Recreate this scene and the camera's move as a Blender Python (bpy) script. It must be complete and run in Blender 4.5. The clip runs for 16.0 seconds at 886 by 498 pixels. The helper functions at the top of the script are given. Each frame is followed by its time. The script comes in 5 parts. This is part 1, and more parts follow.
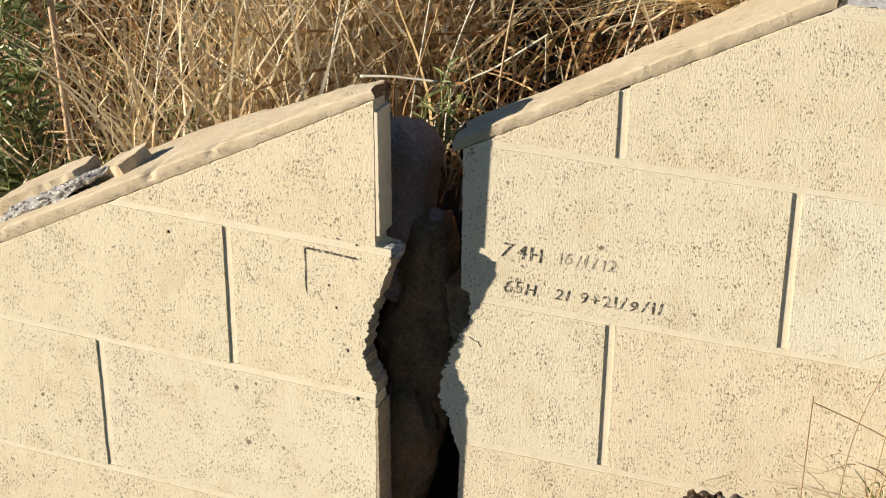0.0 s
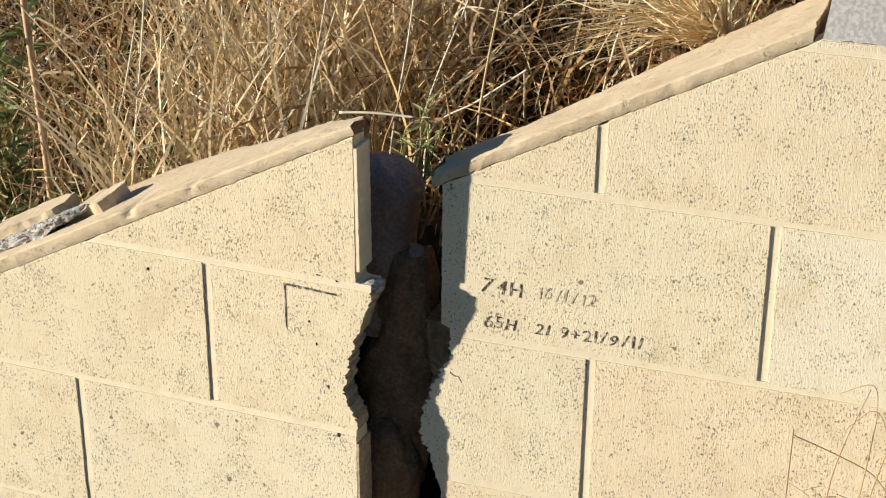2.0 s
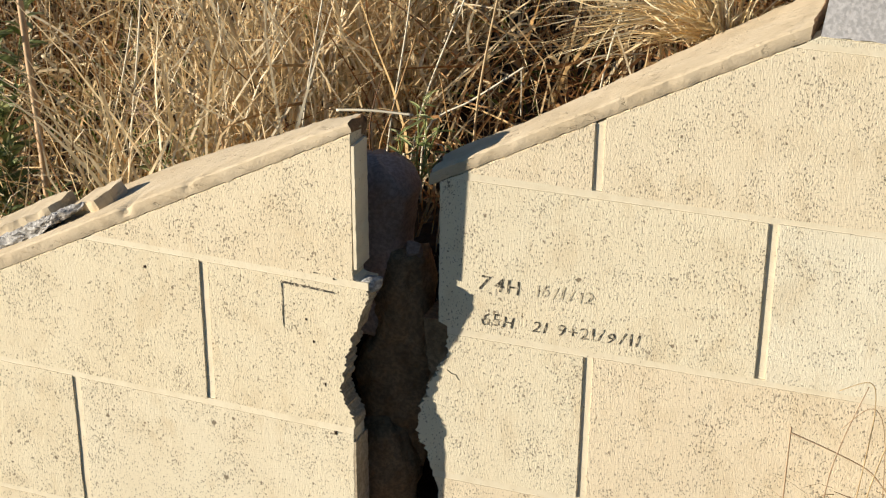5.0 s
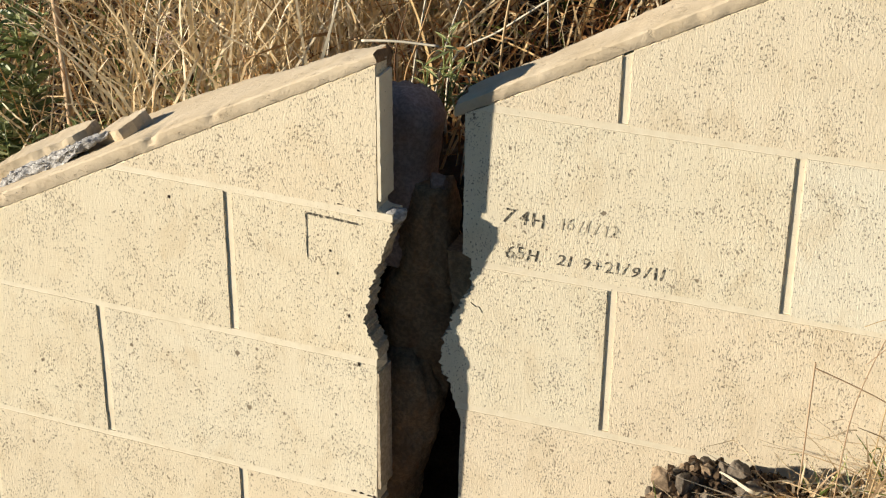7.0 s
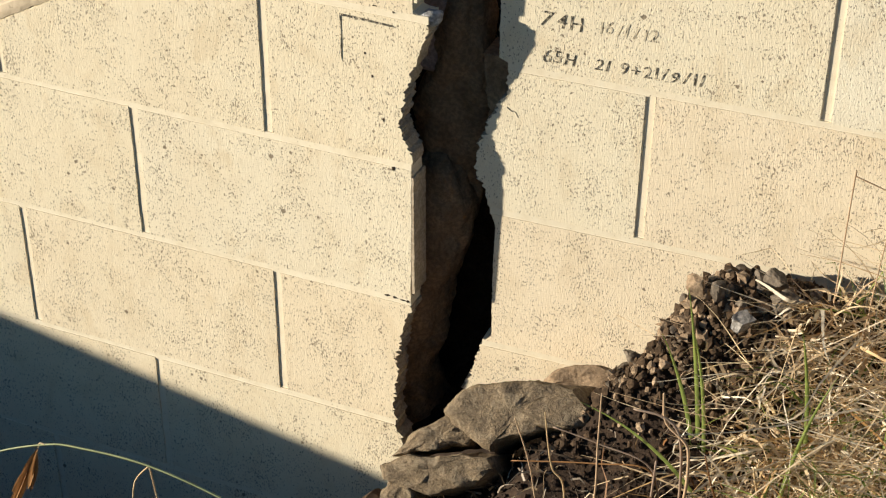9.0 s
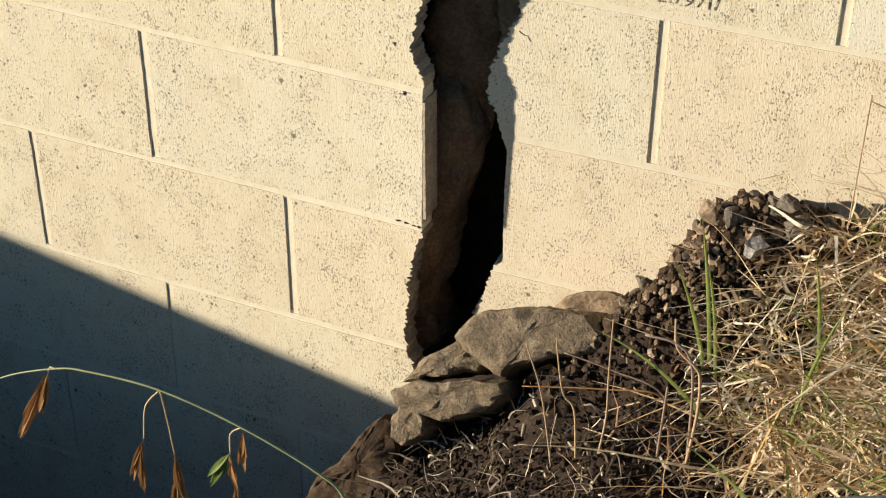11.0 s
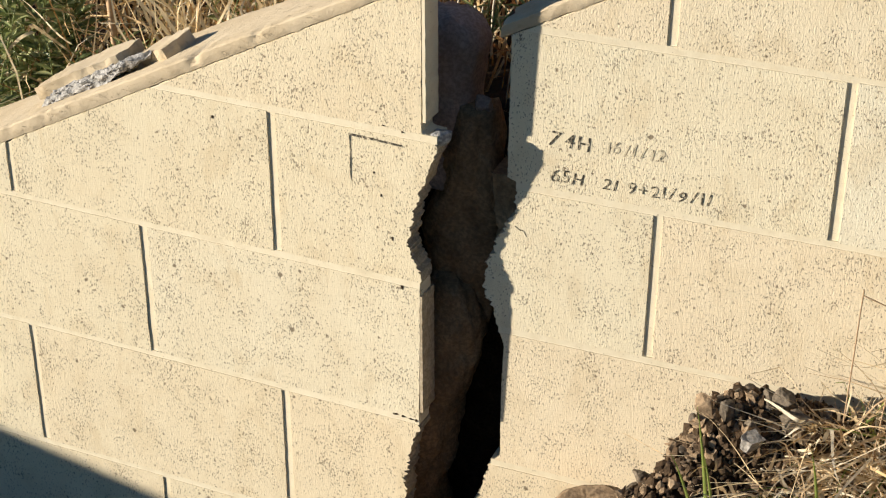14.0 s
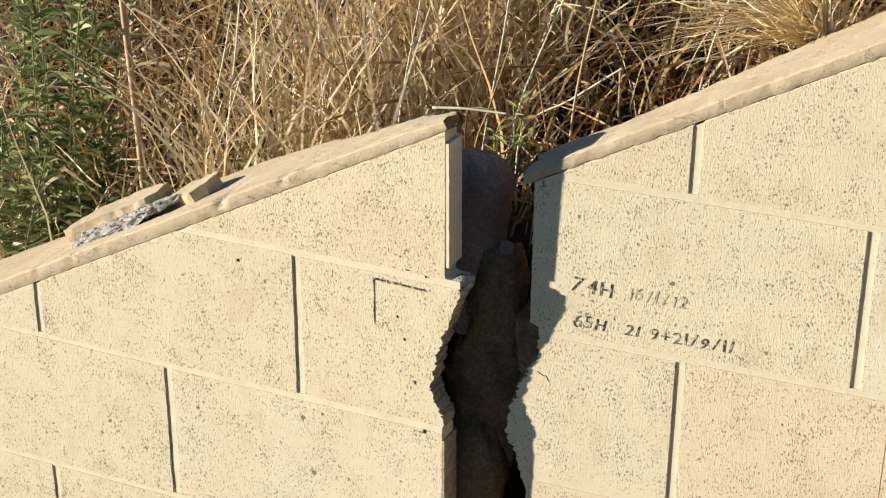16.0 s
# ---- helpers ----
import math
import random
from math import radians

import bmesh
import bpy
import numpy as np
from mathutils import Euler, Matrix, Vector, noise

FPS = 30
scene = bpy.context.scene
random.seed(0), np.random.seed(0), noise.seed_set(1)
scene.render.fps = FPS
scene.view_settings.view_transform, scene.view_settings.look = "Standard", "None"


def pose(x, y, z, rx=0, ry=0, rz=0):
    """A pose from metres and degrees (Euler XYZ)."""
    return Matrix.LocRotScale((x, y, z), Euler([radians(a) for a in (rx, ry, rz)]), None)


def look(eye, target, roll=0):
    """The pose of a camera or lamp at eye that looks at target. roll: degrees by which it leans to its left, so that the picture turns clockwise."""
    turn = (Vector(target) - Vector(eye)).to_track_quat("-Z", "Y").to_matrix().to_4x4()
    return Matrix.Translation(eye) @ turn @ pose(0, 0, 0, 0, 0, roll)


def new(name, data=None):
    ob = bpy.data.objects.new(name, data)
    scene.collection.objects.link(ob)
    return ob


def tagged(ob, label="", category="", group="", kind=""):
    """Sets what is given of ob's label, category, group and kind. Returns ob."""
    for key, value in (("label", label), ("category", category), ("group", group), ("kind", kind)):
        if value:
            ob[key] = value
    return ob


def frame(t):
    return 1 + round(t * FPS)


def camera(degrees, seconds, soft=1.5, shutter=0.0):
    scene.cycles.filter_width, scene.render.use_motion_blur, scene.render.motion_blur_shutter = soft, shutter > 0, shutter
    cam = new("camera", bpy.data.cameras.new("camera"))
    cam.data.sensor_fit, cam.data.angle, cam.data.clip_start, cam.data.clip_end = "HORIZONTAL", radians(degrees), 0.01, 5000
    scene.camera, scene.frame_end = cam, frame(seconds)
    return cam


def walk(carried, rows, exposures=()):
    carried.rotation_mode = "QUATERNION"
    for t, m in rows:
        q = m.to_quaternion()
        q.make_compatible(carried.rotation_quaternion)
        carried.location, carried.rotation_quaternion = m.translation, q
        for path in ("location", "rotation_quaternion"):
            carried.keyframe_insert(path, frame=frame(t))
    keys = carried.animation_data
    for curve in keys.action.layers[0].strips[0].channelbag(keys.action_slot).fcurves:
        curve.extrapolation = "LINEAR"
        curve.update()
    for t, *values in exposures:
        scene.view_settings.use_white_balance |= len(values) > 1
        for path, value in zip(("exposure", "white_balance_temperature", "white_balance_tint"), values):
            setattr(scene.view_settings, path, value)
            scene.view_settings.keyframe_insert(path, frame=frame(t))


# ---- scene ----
cam = camera(27.377, 16.0, soft=1.2)
# seconds, place, then yaw, pitch and roll in degrees
ROWS = [
    (0.0, 0.4561, -1.8418, 0.9676, 19.869, -24.923, 0.949),
    (0.5, 0.4564, -1.8423, 0.9679, 19.725, -24.351, 0.894),
    (1.0, 0.4566, -1.8431, 0.9683, 19.386, -23.873, 0.952),
    (1.5, 0.4566, -1.8437, 0.9686, 19.150, -23.807, 0.943),
    (2.0, 0.4565, -1.8442, 0.9688, 19.180, -23.799, 0.868),
    (2.5, 0.4562, -1.8447, 0.9688, 19.144, -23.888, 0.984),
    (3.0, 0.4556, -1.8449, 0.9685, 18.747, -23.844, 1.125),
    (3.5, 0.4548, -1.8448, 0.9680, 18.676, -23.857, 1.096),
    (4.0, 0.4536, -1.8443, 0.9672, 18.705, -23.844, 1.113),
    (6.3, 0.4516, -1.8433, 0.9659, 19.653, -24.041, 0.900),
    (6.5, 0.4501, -1.8427, 0.9650, 19.681, -24.470, 1.100),
    (7.0, 0.4479, -1.8410, 0.9629, 19.686, -25.939, 1.116),
    (7.5, 0.4448, -1.8383, 0.9598, 19.847, -27.473, 1.122),
    (8.0, 0.4412, -1.8350, 0.9558, 20.086, -29.050, 1.167),
    (8.5, 0.4387, -1.8317, 0.9520, 20.466, -30.591, 1.123),
    (9.0, 0.4366, -1.8287, 0.9487, 20.620, -31.971, 1.169),
    (9.5, 0.4349, -1.8258, 0.9457, 20.677, -33.021, 1.151),
    (10.0, 0.4336, -1.8234, 0.9430, 20.807, -33.751, 1.157),
    (12.3, 0.4326, -1.8214, 0.9410, 21.131, -34.394, 1.080),
    (12.5, 0.4338, -1.8217, 0.9413, 21.222, -33.970, 1.118),
    (13.0, 0.4360, -1.8232, 0.9436, 21.436, -32.164, 1.088),
    (13.5, 0.4392, -1.8260, 0.9465, 21.281, -30.208, 1.060),
    (14.0, 0.4428, -1.8290, 0.9498, 21.178, -28.234, 0.995),
    (14.5, 0.4465, -1.8318, 0.9537, 21.649, -26.593, 0.922),
    (15.0, 0.4488, -1.8338, 0.9565, 22.042, -25.303, 0.921),
    (15.5, 0.4502, -1.8350, 0.9583, 22.115, -24.437, 0.952),
    (16.0, 0.4511, -1.8358, 0.9592, 22.224, -23.813, 0.975),
]
walk(cam, [(t, pose(x, y, z, 0, 0, yaw) @ pose(0, 0, 0, 90 + pitch) @ pose(0, 0, 0, 0, 0, roll)) for t, x, y, z, yaw, pitch, roll in ROWS])

# ---- light ----
SUN_EL, SUN_OUT, SUN_ALONG = radians(7.0), 1.0, 2.5
sun_flat = Vector((-SUN_ALONG, -SUN_OUT, 0)).normalized()
to_sun = sun_flat * math.cos(SUN_EL) + Vector((0, 0, math.sin(SUN_EL)))
sun_data = bpy.data.lights.new("sun", "SUN")
sun_data.energy, sun_data.angle, sun_data.color = 4.85, radians(0.7), (1.0, 0.90, 0.755)
sun = new("sun", sun_data)
sun.matrix_world = look(to_sun * 20, (0, 0, 0))

world = bpy.data.worlds.new("world")
scene.world = world
world.use_nodes = True
wn = world.node_tree
sky = wn.nodes.new("ShaderNodeTexSky")
sky.sky_type, sky.sun_disc = "NISHITA", False
sky.air_density, sky.dust_density, sky.ozone_density = 1.0, 0.3, 4.0
sky.sun_elevation, sky.sun_rotation = SUN_EL, math.atan2(to_sun.x, to_sun.y)
wn.links.new(sky.outputs[0], wn.nodes["Background"].inputs[0])
wn.nodes["Background"].inputs[1].default_value = 0.074
scene.view_settings.exposure = 0.88


# ---- materials ----
def material(name, rough=0.85):
    m = bpy.data.materials.new(name)
    m.use_nodes = True
    b = m.node_tree.nodes["Principled BSDF"]
    b.inputs["Roughness"].default_value = rough
    b.inputs["Specular IOR Level"].default_value = 0.25
    return m, m.node_tree, b


def node(nt, kind, **values):
    n = nt.nodes.new(kind)
    for key, value in values.items():
        n.inputs[key.replace("_", " ")].default_value = value
    return n


def where(nt, scale=(1, 1, 1), turn=(0, 0, 0)):
    """World position, stretched."""
    g = nt.nodes.new("ShaderNodeNewGeometry")
    m = nt.nodes.new("ShaderNodeMapping")
    m.inputs["Scale"].default_value = scale
    m.inputs["Rotation"].default_value = turn
    nt.links.new(g.outputs["Position"], m.inputs["Vector"])
    return m.outputs[0]


def local(nt, scale=(1, 1, 1)):
    g = nt.nodes.new("ShaderNodeTexCoord")
    m = nt.nodes.new("ShaderNodeMapping")
    m.inputs["Scale"].default_value = scale
    nt.links.new(g.outputs["Object"], m.inputs["Vector"])
    return m.outputs[0]


def noise_of(nt, vec, scale, detail=4.0, rough=0.55, warp=0.0):
    n = node(nt, "ShaderNodeTexNoise", Scale=scale, Detail=detail, Roughness=rough, Distortion=warp)
    nt.links.new(vec, n.inputs["Vector"])
    return n.outputs[0]


def ramp(nt, fac, stops):
    r = nt.nodes.new("ShaderNodeValToRGB")
    e = r.color_ramp.elements
    while len(e) < len(stops):
        e.new(0.5)
    for s, (at, c) in zip(e, stops):
        s.position, s.color = at, (*c, 1) if len(c) == 3 else c
    nt.links.new(fac, r.inputs[0])
    return r.outputs[0]


def mix(nt, fac, a, b, how="MIX"):
    n = nt.nodes.new("ShaderNodeMix")
    n.data_type, n.blend_type = "RGBA", how
    for sock, v in ((n.inputs[0], fac), (n.inputs[6], a), (n.inputs[7], b)):
        if isinstance(v, (int, float)):
            sock.default_value = v
        elif isinstance(v, tuple):
            sock.default_value = (*v, 1)
        else:
            nt.links.new(v, sock)
    return n.outputs[2]


def math_of(nt, how, a, b):
    n = nt.nodes.new("ShaderNodeMath")
    n.operation = how
    for sock, v in zip(n.inputs, (a, b)):
        if isinstance(v, (int, float)):
            sock.default_value = v
        else:
            nt.links.new(v, sock)
    return n.outputs[0]


def bump(nt, b, height, strength, distance, after=None):
    n = node(nt, "ShaderNodeBump", Strength=strength, Distance=distance)
    nt.links.new(height, n.inputs["Height"])
    if after is not None:
        nt.links.new(after, n.inputs["Normal"])
    nt.links.new(n.outputs[0], b.inputs["Normal"])
    return n.outputs[0]


GREY = lambda v: (v, v, v)


def wall_paint():
    """Cream masonry paint over a finely combed, pitted block face; each block takes its tone from its own colour."""
    m, nt, b = material("cream_masonry_paint", 0.8)
    tone = nt.nodes.new("ShaderNodeObjectInfo")
    blotch = noise_of(nt, where(nt), 11.0, 5.0, 0.6)
    stain = noise_of(nt, where(nt, (1, 1, 0.6)), 21.0, 6.0, 0.65, 0.6)
    base = mix(nt, ramp(nt, blotch, [(0.35, GREY(0.16)), (0.6, GREY(0.0))]), tone.outputs["Color"], (0.66, 0.52, 0.32))
    base = mix(nt, ramp(nt, stain, [(0.52, GREY(0.0)), (0.76, GREY(0.55))]), base, (0.60, 0.47, 0.28))
    # small pits in loose crowds, their shade put into the colour as dark spots
    warp = nt.nodes.new("ShaderNodeVectorMath")
    warp.operation = "MULTIPLY_ADD"
    wave = node(nt, "ShaderNodeTexNoise", Scale=420.0, Detail=2.0)
    nt.links.new(where(nt), wave.inputs["Vector"])
    nt.links.new(wave.outputs["Color"], warp.inputs[0])
    warp.inputs[1].default_value = (0.0042, 0.0, 0.0060)
    nt.links.new(where(nt, (1, 0, 1)), warp.inputs[2])
    crowd = noise_of(nt, where(nt), 24.0, 3.0, 0.6)

    def pits(cells, least, size):
        v = node(nt, "ShaderNodeTexVoronoi", Scale=cells)
        nt.links.new(warp.outputs[0], v.inputs["Vector"])
        pick = nt.nodes.new("ShaderNodeSeparateColor")
        nt.links.new(v.outputs["Color"], pick.inputs[0])
        wide = math_of(nt, "MULTIPLY", math_of(nt, "SUBTRACT", math_of(nt, "ADD", pick.outputs[0], math_of(nt, "MULTIPLY", crowd, 0.5)), least), size)
        return ramp(nt, math_of(nt, "SUBTRACT", wide, v.outputs["Distance"]), [(0.0, GREY(0.0)), (0.05, GREY(1.0))])

    speck = noise_of(nt, where(nt, (1, 1, 0.55)), 540.0, 1.5, 0.5, 0.5)
    fine = ramp(nt, math_of(nt, "ADD", speck, math_of(nt, "MULTIPLY", crowd, 0.38)), [(0.795, GREY(0.0)), (0.87, GREY(1.0))])
    hole = math_of(nt, "MAXIMUM", math_of(nt, "MAXIMUM", pits(70.0, 1.13, 1.6), pits(150.0, 1.0, 1.0)), math_of(nt, "MULTIPLY", fine, 0.85))
    comb = noise_of(nt, where(nt, (1, 1, 0.46)), 560.0, 2.5, 0.6, 0.8)
    ridge = ramp(nt, comb, [(0.34, GREY(0.0)), (0.64, GREY(1.0))])
    # the comb grooves get their shade in the colour too
    base = mix(nt, math_of(nt, "MULTIPLY", math_of(nt, "SUBTRACT", 1.0, ridge), 0.12), base, (0.52, 0.41, 0.25))
    base = mix(nt, math_of(nt, "MULTIPLY", hole, 0.80), base, (0.12, 0.085, 0.05))
    nt.links.new(base, b.inputs["Base Color"])
    grit = noise_of(nt, where(nt), 620.0, 3.0, 0.6)
    h = math_of(nt, "ADD", ridge, math_of(nt, "MULTIPLY", grit, 0.7))
    h = math_of(nt, "SUBTRACT", h, math_of(nt, "MULTIPLY", hole, 1.3))
    bump(nt, b, h, 0.5, 0.00055)
    return m


def joint_paint():
    """The same paint on struck mortar."""
    m, nt, b = material("cream_painted_mortar", 0.75)
    blotch = noise_of(nt, where(nt), 40.0, 5.0, 0.65)
    base = ramp(nt, blotch, [(0.3, (0.69, 0.60, 0.425)), (0.5, (0.75, 0.665, 0.49)), (0.7, (0.775, 0.70, 0.53))])
    speck = noise_of(nt, where(nt), 300.0, 2.0, 0.5)
    base = mix(nt, ramp(nt, speck, [(0.68, GREY(0.0)), (0.74, GREY(0.7))]), base, (0.3, 0.23, 0.14))
    nt.links.new(base, b.inputs["Base Color"])
    h = math_of(nt, "ADD", noise_of(nt, where(nt, (0.5, 1, 1)), 120.0, 4.0, 0.6), math_of(nt, "MULTIPLY", noise_of(nt, where(nt), 420.0, 2.0), 0.25))
    bump(nt, b, h, 0.4, 0.0014)
    return m


def mortar_cap():
    """Tan trowelled mortar."""
    m, nt, b = material("tan_trowelled_mortar", 0.9)
    blotch = noise_of(nt, where(nt), 14.0, 6.0, 0.62, 0.4)
    streak = noise_of(nt, where(nt, (0.25, 1.6, 1.0), (0, radians(28), 0)), 120.0, 4.0, 0.6, 0.3)
    base = ramp(nt, blotch, [(0.3, (0.46, 0.37, 0.245)), (0.5, (0.525, 0.43, 0.295)), (0.7, (0.58, 0.485, 0.345))])
    base = mix(nt, ramp(nt, streak, [(0.55, GREY(0.0)), (0.72, GREY(0.45))]), base, (0.34, 0.26, 0.165))
    nt.links.new(base, b.inputs["Base Color"])
    n = bump(nt, b, streak, 0.6, 0.0022)
    n = bump(nt, b, noise_of(nt, where(nt), 190.0, 4.0, 0.65), 0.6, 0.0014, n)
    crackle = noise_of(nt, where(nt, (0.35, 1.4, 1.0), (0, radians(28), 0)), 55.0, 6.0, 0.7, 1.5)
    bump(nt, b, ramp(nt, crackle, [(0.60, GREY(1.0)), (0.66, GREY(0.0))]), 0.7, 0.0016, n)
    return m


def rough_stuff(name, stops, scale, relief, fine=220.0, rough=0.95, coords=where, veins=None):
    m, nt, b = material(name, rough)
    v = coords(nt)
    base = ramp(nt, noise_of(nt, v, scale, 6.0, 0.65, 0.5), stops)
    speck = noise_of(nt, v, fine, 3.0, 0.6)
    base = mix(nt, ramp(nt, speck, [(0.42, GREY(0.45)), (0.6, GREY(0.0))]), base, tuple(c * 0.45 for c in stops[0][1]))
    if veins:
        base = mix(nt, ramp(nt, noise_of(nt, v, scale * 0.6, 8.0, 0.7, 2.5), [(0.52, GREY(0.0)), (0.6, GREY(0.7))]), base, veins)
    nt.links.new(base, b.inputs["Base Color"])
    n = bump(nt, b, noise_of(nt, v, scale * 2.5, 6.0, 0.7), 0.7, relief)
    bump(nt, b, speck, 0.6, relief * 0.3, n)
    return m


def blades(name, stops, shine=0.55, through_light=0.24):
    """Leaf matter whose tone differs from blade to blade."""
    m, nt, b = material(name, shine)
    g = nt.nodes.new("ShaderNodeNewGeometry")
    base = ramp(nt, g.outputs["Random Per Island"], stops)
    base = mix(nt, ramp(nt, noise_of(nt, where(nt), 60.0, 3.0), [(0.4, GREY(0.35)), (0.6, GREY(0.0))]), base, tuple(c * 0.5 for c in stops[0][1]))
    nt.links.new(base, b.inputs["Base Color"])
    t = nt.nodes.new("ShaderNodeBsdfTranslucent")
    nt.links.new(base, t.inputs["Color"])
    s = nt.nodes.new("ShaderNodeMixShader")
    s.inputs[0].default_value = through_light
    nt.links.new(b.outputs[0], s.inputs[1])
    nt.links.new(t.outputs[0], s.inputs[2])
    nt.links.new(s.outputs[0], nt.nodes["Material Output"].inputs["Surface"])
    return m


def ink_material(name, cover):
    """Felt pen on the rough face: the pits stay bare."""
    m, nt, b = material(name, 0.7)
    gaps = noise_of(nt, where(nt, (1, 1, 0.4)), 300.0, 3.0, 0.6, 0.8)
    base = mix(nt, ramp(nt, gaps, [(cover - 0.06, GREY(0.0)), (cover + 0.06, GREY(1.0))]), (0.05, 0.045, 0.035), (0.62, 0.54, 0.38))
    nt.links.new(base, b.inputs["Base Color"])
    bump(nt, b, gaps, 0.5, 0.001)
    return m


PAINT, JOINT, CAP = wall_paint(), joint_paint(), mortar_cap()
CONCRETE = rough_stuff("grey_weathered_concrete", [(0.3, (0.50, 0.485, 0.48)), (0.7, (0.64, 0.625, 0.62))], 10.0, 0.002)
BROKEN = rough_stuff("broken_mortar_aggregate", [(0.3, (0.30, 0.285, 0.265)), (0.6, (0.58, 0.56, 0.53))], 120.0, 0.005, 240.0)
GROUT = rough_stuff("brown_stained_grout", [(0.3, (0.19, 0.115, 0.062)), (0.7, (0.48, 0.315, 0.18))], 14.0, 0.004)
BARE = rough_stuff("bare_sandy_mortar", [(0.3, (0.42, 0.34, 0.235)), (0.7, (0.58, 0.48, 0.345))], 30.0, 0.002)
CELL = rough_stuff("brown_stained_concrete", [(0.3, (0.30, 0.215, 0.18)), (0.7, (0.47, 0.36, 0.31))], 14.0, 0.002)
ROCK = rough_stuff("brown_grey_field_stone", [(0.25, (0.085, 0.062, 0.039)), (0.5, (0.235, 0.172, 0.102)), (0.75, (0.41, 0.305, 0.18))], 48.0, 0.007, 420.0, 0.75, where, (0.30, 0.235, 0.15))
PEBBLE = rough_stuff("dark_grey_rubble_stone", [(0.3, (0.08, 0.062, 0.045)), (0.6, (0.20, 0.16, 0.115)), (0.8, (0.40, 0.34, 0.27))], 60.0, 0.002, 300.0, 0.85)
PALE_STONE = rough_stuff("pale_grey_rubble_stone", [(0.3, (0.20, 0.18, 0.155)), (0.6, (0.40, 0.37, 0.33)), (0.8, (0.58, 0.55, 0.50))], 60.0, 0.002, 300.0, 0.7)
# a darker CLOD: deep shade among the crumbs is put into the colour
DARK_CLOD = rough_stuff("shade_darkened_earth", [(0.3, (0.042, 0.026, 0.014)), (0.6, (0.11, 0.070, 0.039)), (0.8, (0.25, 0.165, 0.095))], 50.0, 0.003)
CLOD = rough_stuff("dry_earth_clod", [(0.3, (0.20, 0.135, 0.08)), (0.7, (0.47, 0.345, 0.22))], 60.0, 0.003)
SOIL = rough_stuff("dark_humus_soil", [(0.3, (0.022, 0.013, 0.008)), (0.6, (0.055, 0.034, 0.020)), (0.8, (0.095, 0.060, 0.034))], 35.0, 0.006)
STRAW = blades("dry_straw", [(0.0, (0.22, 0.115, 0.04)), (0.25, (0.54, 0.32, 0.12)), (0.55, (0.76, 0.53, 0.25)), (0.85, (0.85, 0.68, 0.40)), (1.0, (0.88, 0.78, 0.55))])
BROWN = blades("brown_dead_stalks", [(0.0, (0.09, 0.040, 0.014)), (0.5, (0.30, 0.140, 0.050)), (1.0, (0.50, 0.28, 0.115))])
PALE = blades("bleached_hay", [(0.0, (0.57, 0.39, 0.19)), (0.5, (0.77, 0.605, 0.35)), (1.0, (0.87, 0.77, 0.55))])
BANK_HAY = blades("bleached_bank_hay", [(0.0, (0.36, 0.24, 0.13)), (0.45, (0.76, 0.59, 0.36)), (1.0, (0.88, 0.79, 0.61))])
GREEN = blades("green_grass_blades", [(0.0, (0.08, 0.13, 0.025)), (0.6, (0.20, 0.27, 0.06)), (1.0, (0.40, 0.43, 0.12))], 0.45, 0.35)
LEAF = blades("grey_green_leaves", [(0.0, (0.13, 0.17, 0.055)), (0.6, (0.33, 0.38, 0.15)), (1.0, (0.56, 0.58, 0.30))], 0.42, 0.3)
SEED = blades("rust_brown_husks", [(0.0, (0.32, 0.15, 0.05)), (0.6, (0.46, 0.26, 0.11)), (1.0, (0.60, 0.42, 0.23))], 0.5, 0.35)
STALE = blades("grey_brown_spikelets", [(0.0, (0.34, 0.24, 0.17)), (1.0, (0.52, 0.40, 0.30))])
WHITE_STRAW = blades("white_bleached_straw", [(0.0, (0.78, 0.70, 0.52)), (1.0, (0.85, 0.79, 0.64))], 0.5, 0.1)
GOLD = blades("golden_tussock_blades", [(0.0, (0.68, 0.46, 0.20)), (0.6, (0.86, 0.69, 0.39)), (1.0, (0.90, 0.80, 0.56))])
PALE_GREEN = blades("pale_green_stem", [(0.0, (0.34, 0.37, 0.17)), (1.0, (0.42, 0.45, 0.24))], 0.5, 0.1)
SPRIG = blades("pale_green_weed", [(0.0, (0.32, 0.38, 0.13)), (0.6, (0.50, 0.55, 0.24)), (1.0, (0.66, 0.68, 0.38))], 0.45, 0.4)
LIME = blades("bright_green_blades", [(0.0, (0.24, 0.32, 0.07)), (1.0, (0.44, 0.50, 0.16))], 0.4, 0.4)
LITTER = blades("grey_brown_litter", [(0.0, (0.06, 0.04, 0.026)), (0.6, (0.22, 0.165, 0.11)), (1.0, (0.66, 0.57, 0.44))])
TAN_STALK = blades("tan_woody_stalk", [(0.0, (0.50, 0.34, 0.20)), (1.0, (0.56, 0.39, 0.24))], 0.7, 0.05)
INK, INK_FADED = ink_material("black_felt_pen", 0.56), ink_material("faded_felt_pen", 0.44)


# ---- mesh helpers ----
def part(name, bm, mat, parent=None, label="", smooth=False):
    me = bpy.data.meshes.new(name)
    bmesh.ops.recalc_face_normals(bm, faces=bm.faces)
    bm.to_mesh(me)
    bm.free()
    me.materials.append(mat)
    if smooth:
        for f in me.polygons:
            f.use_smooth = True
    ob = new(name, me)
    ob.parent = parent
    return tagged(ob, label)


def empty(name, m, label, category, group="", kind=""):
    ob = new(name)
    ob.matrix_world = m
    ob.empty_display_size = 0.05
    return tagged(ob, label, category, group, kind)


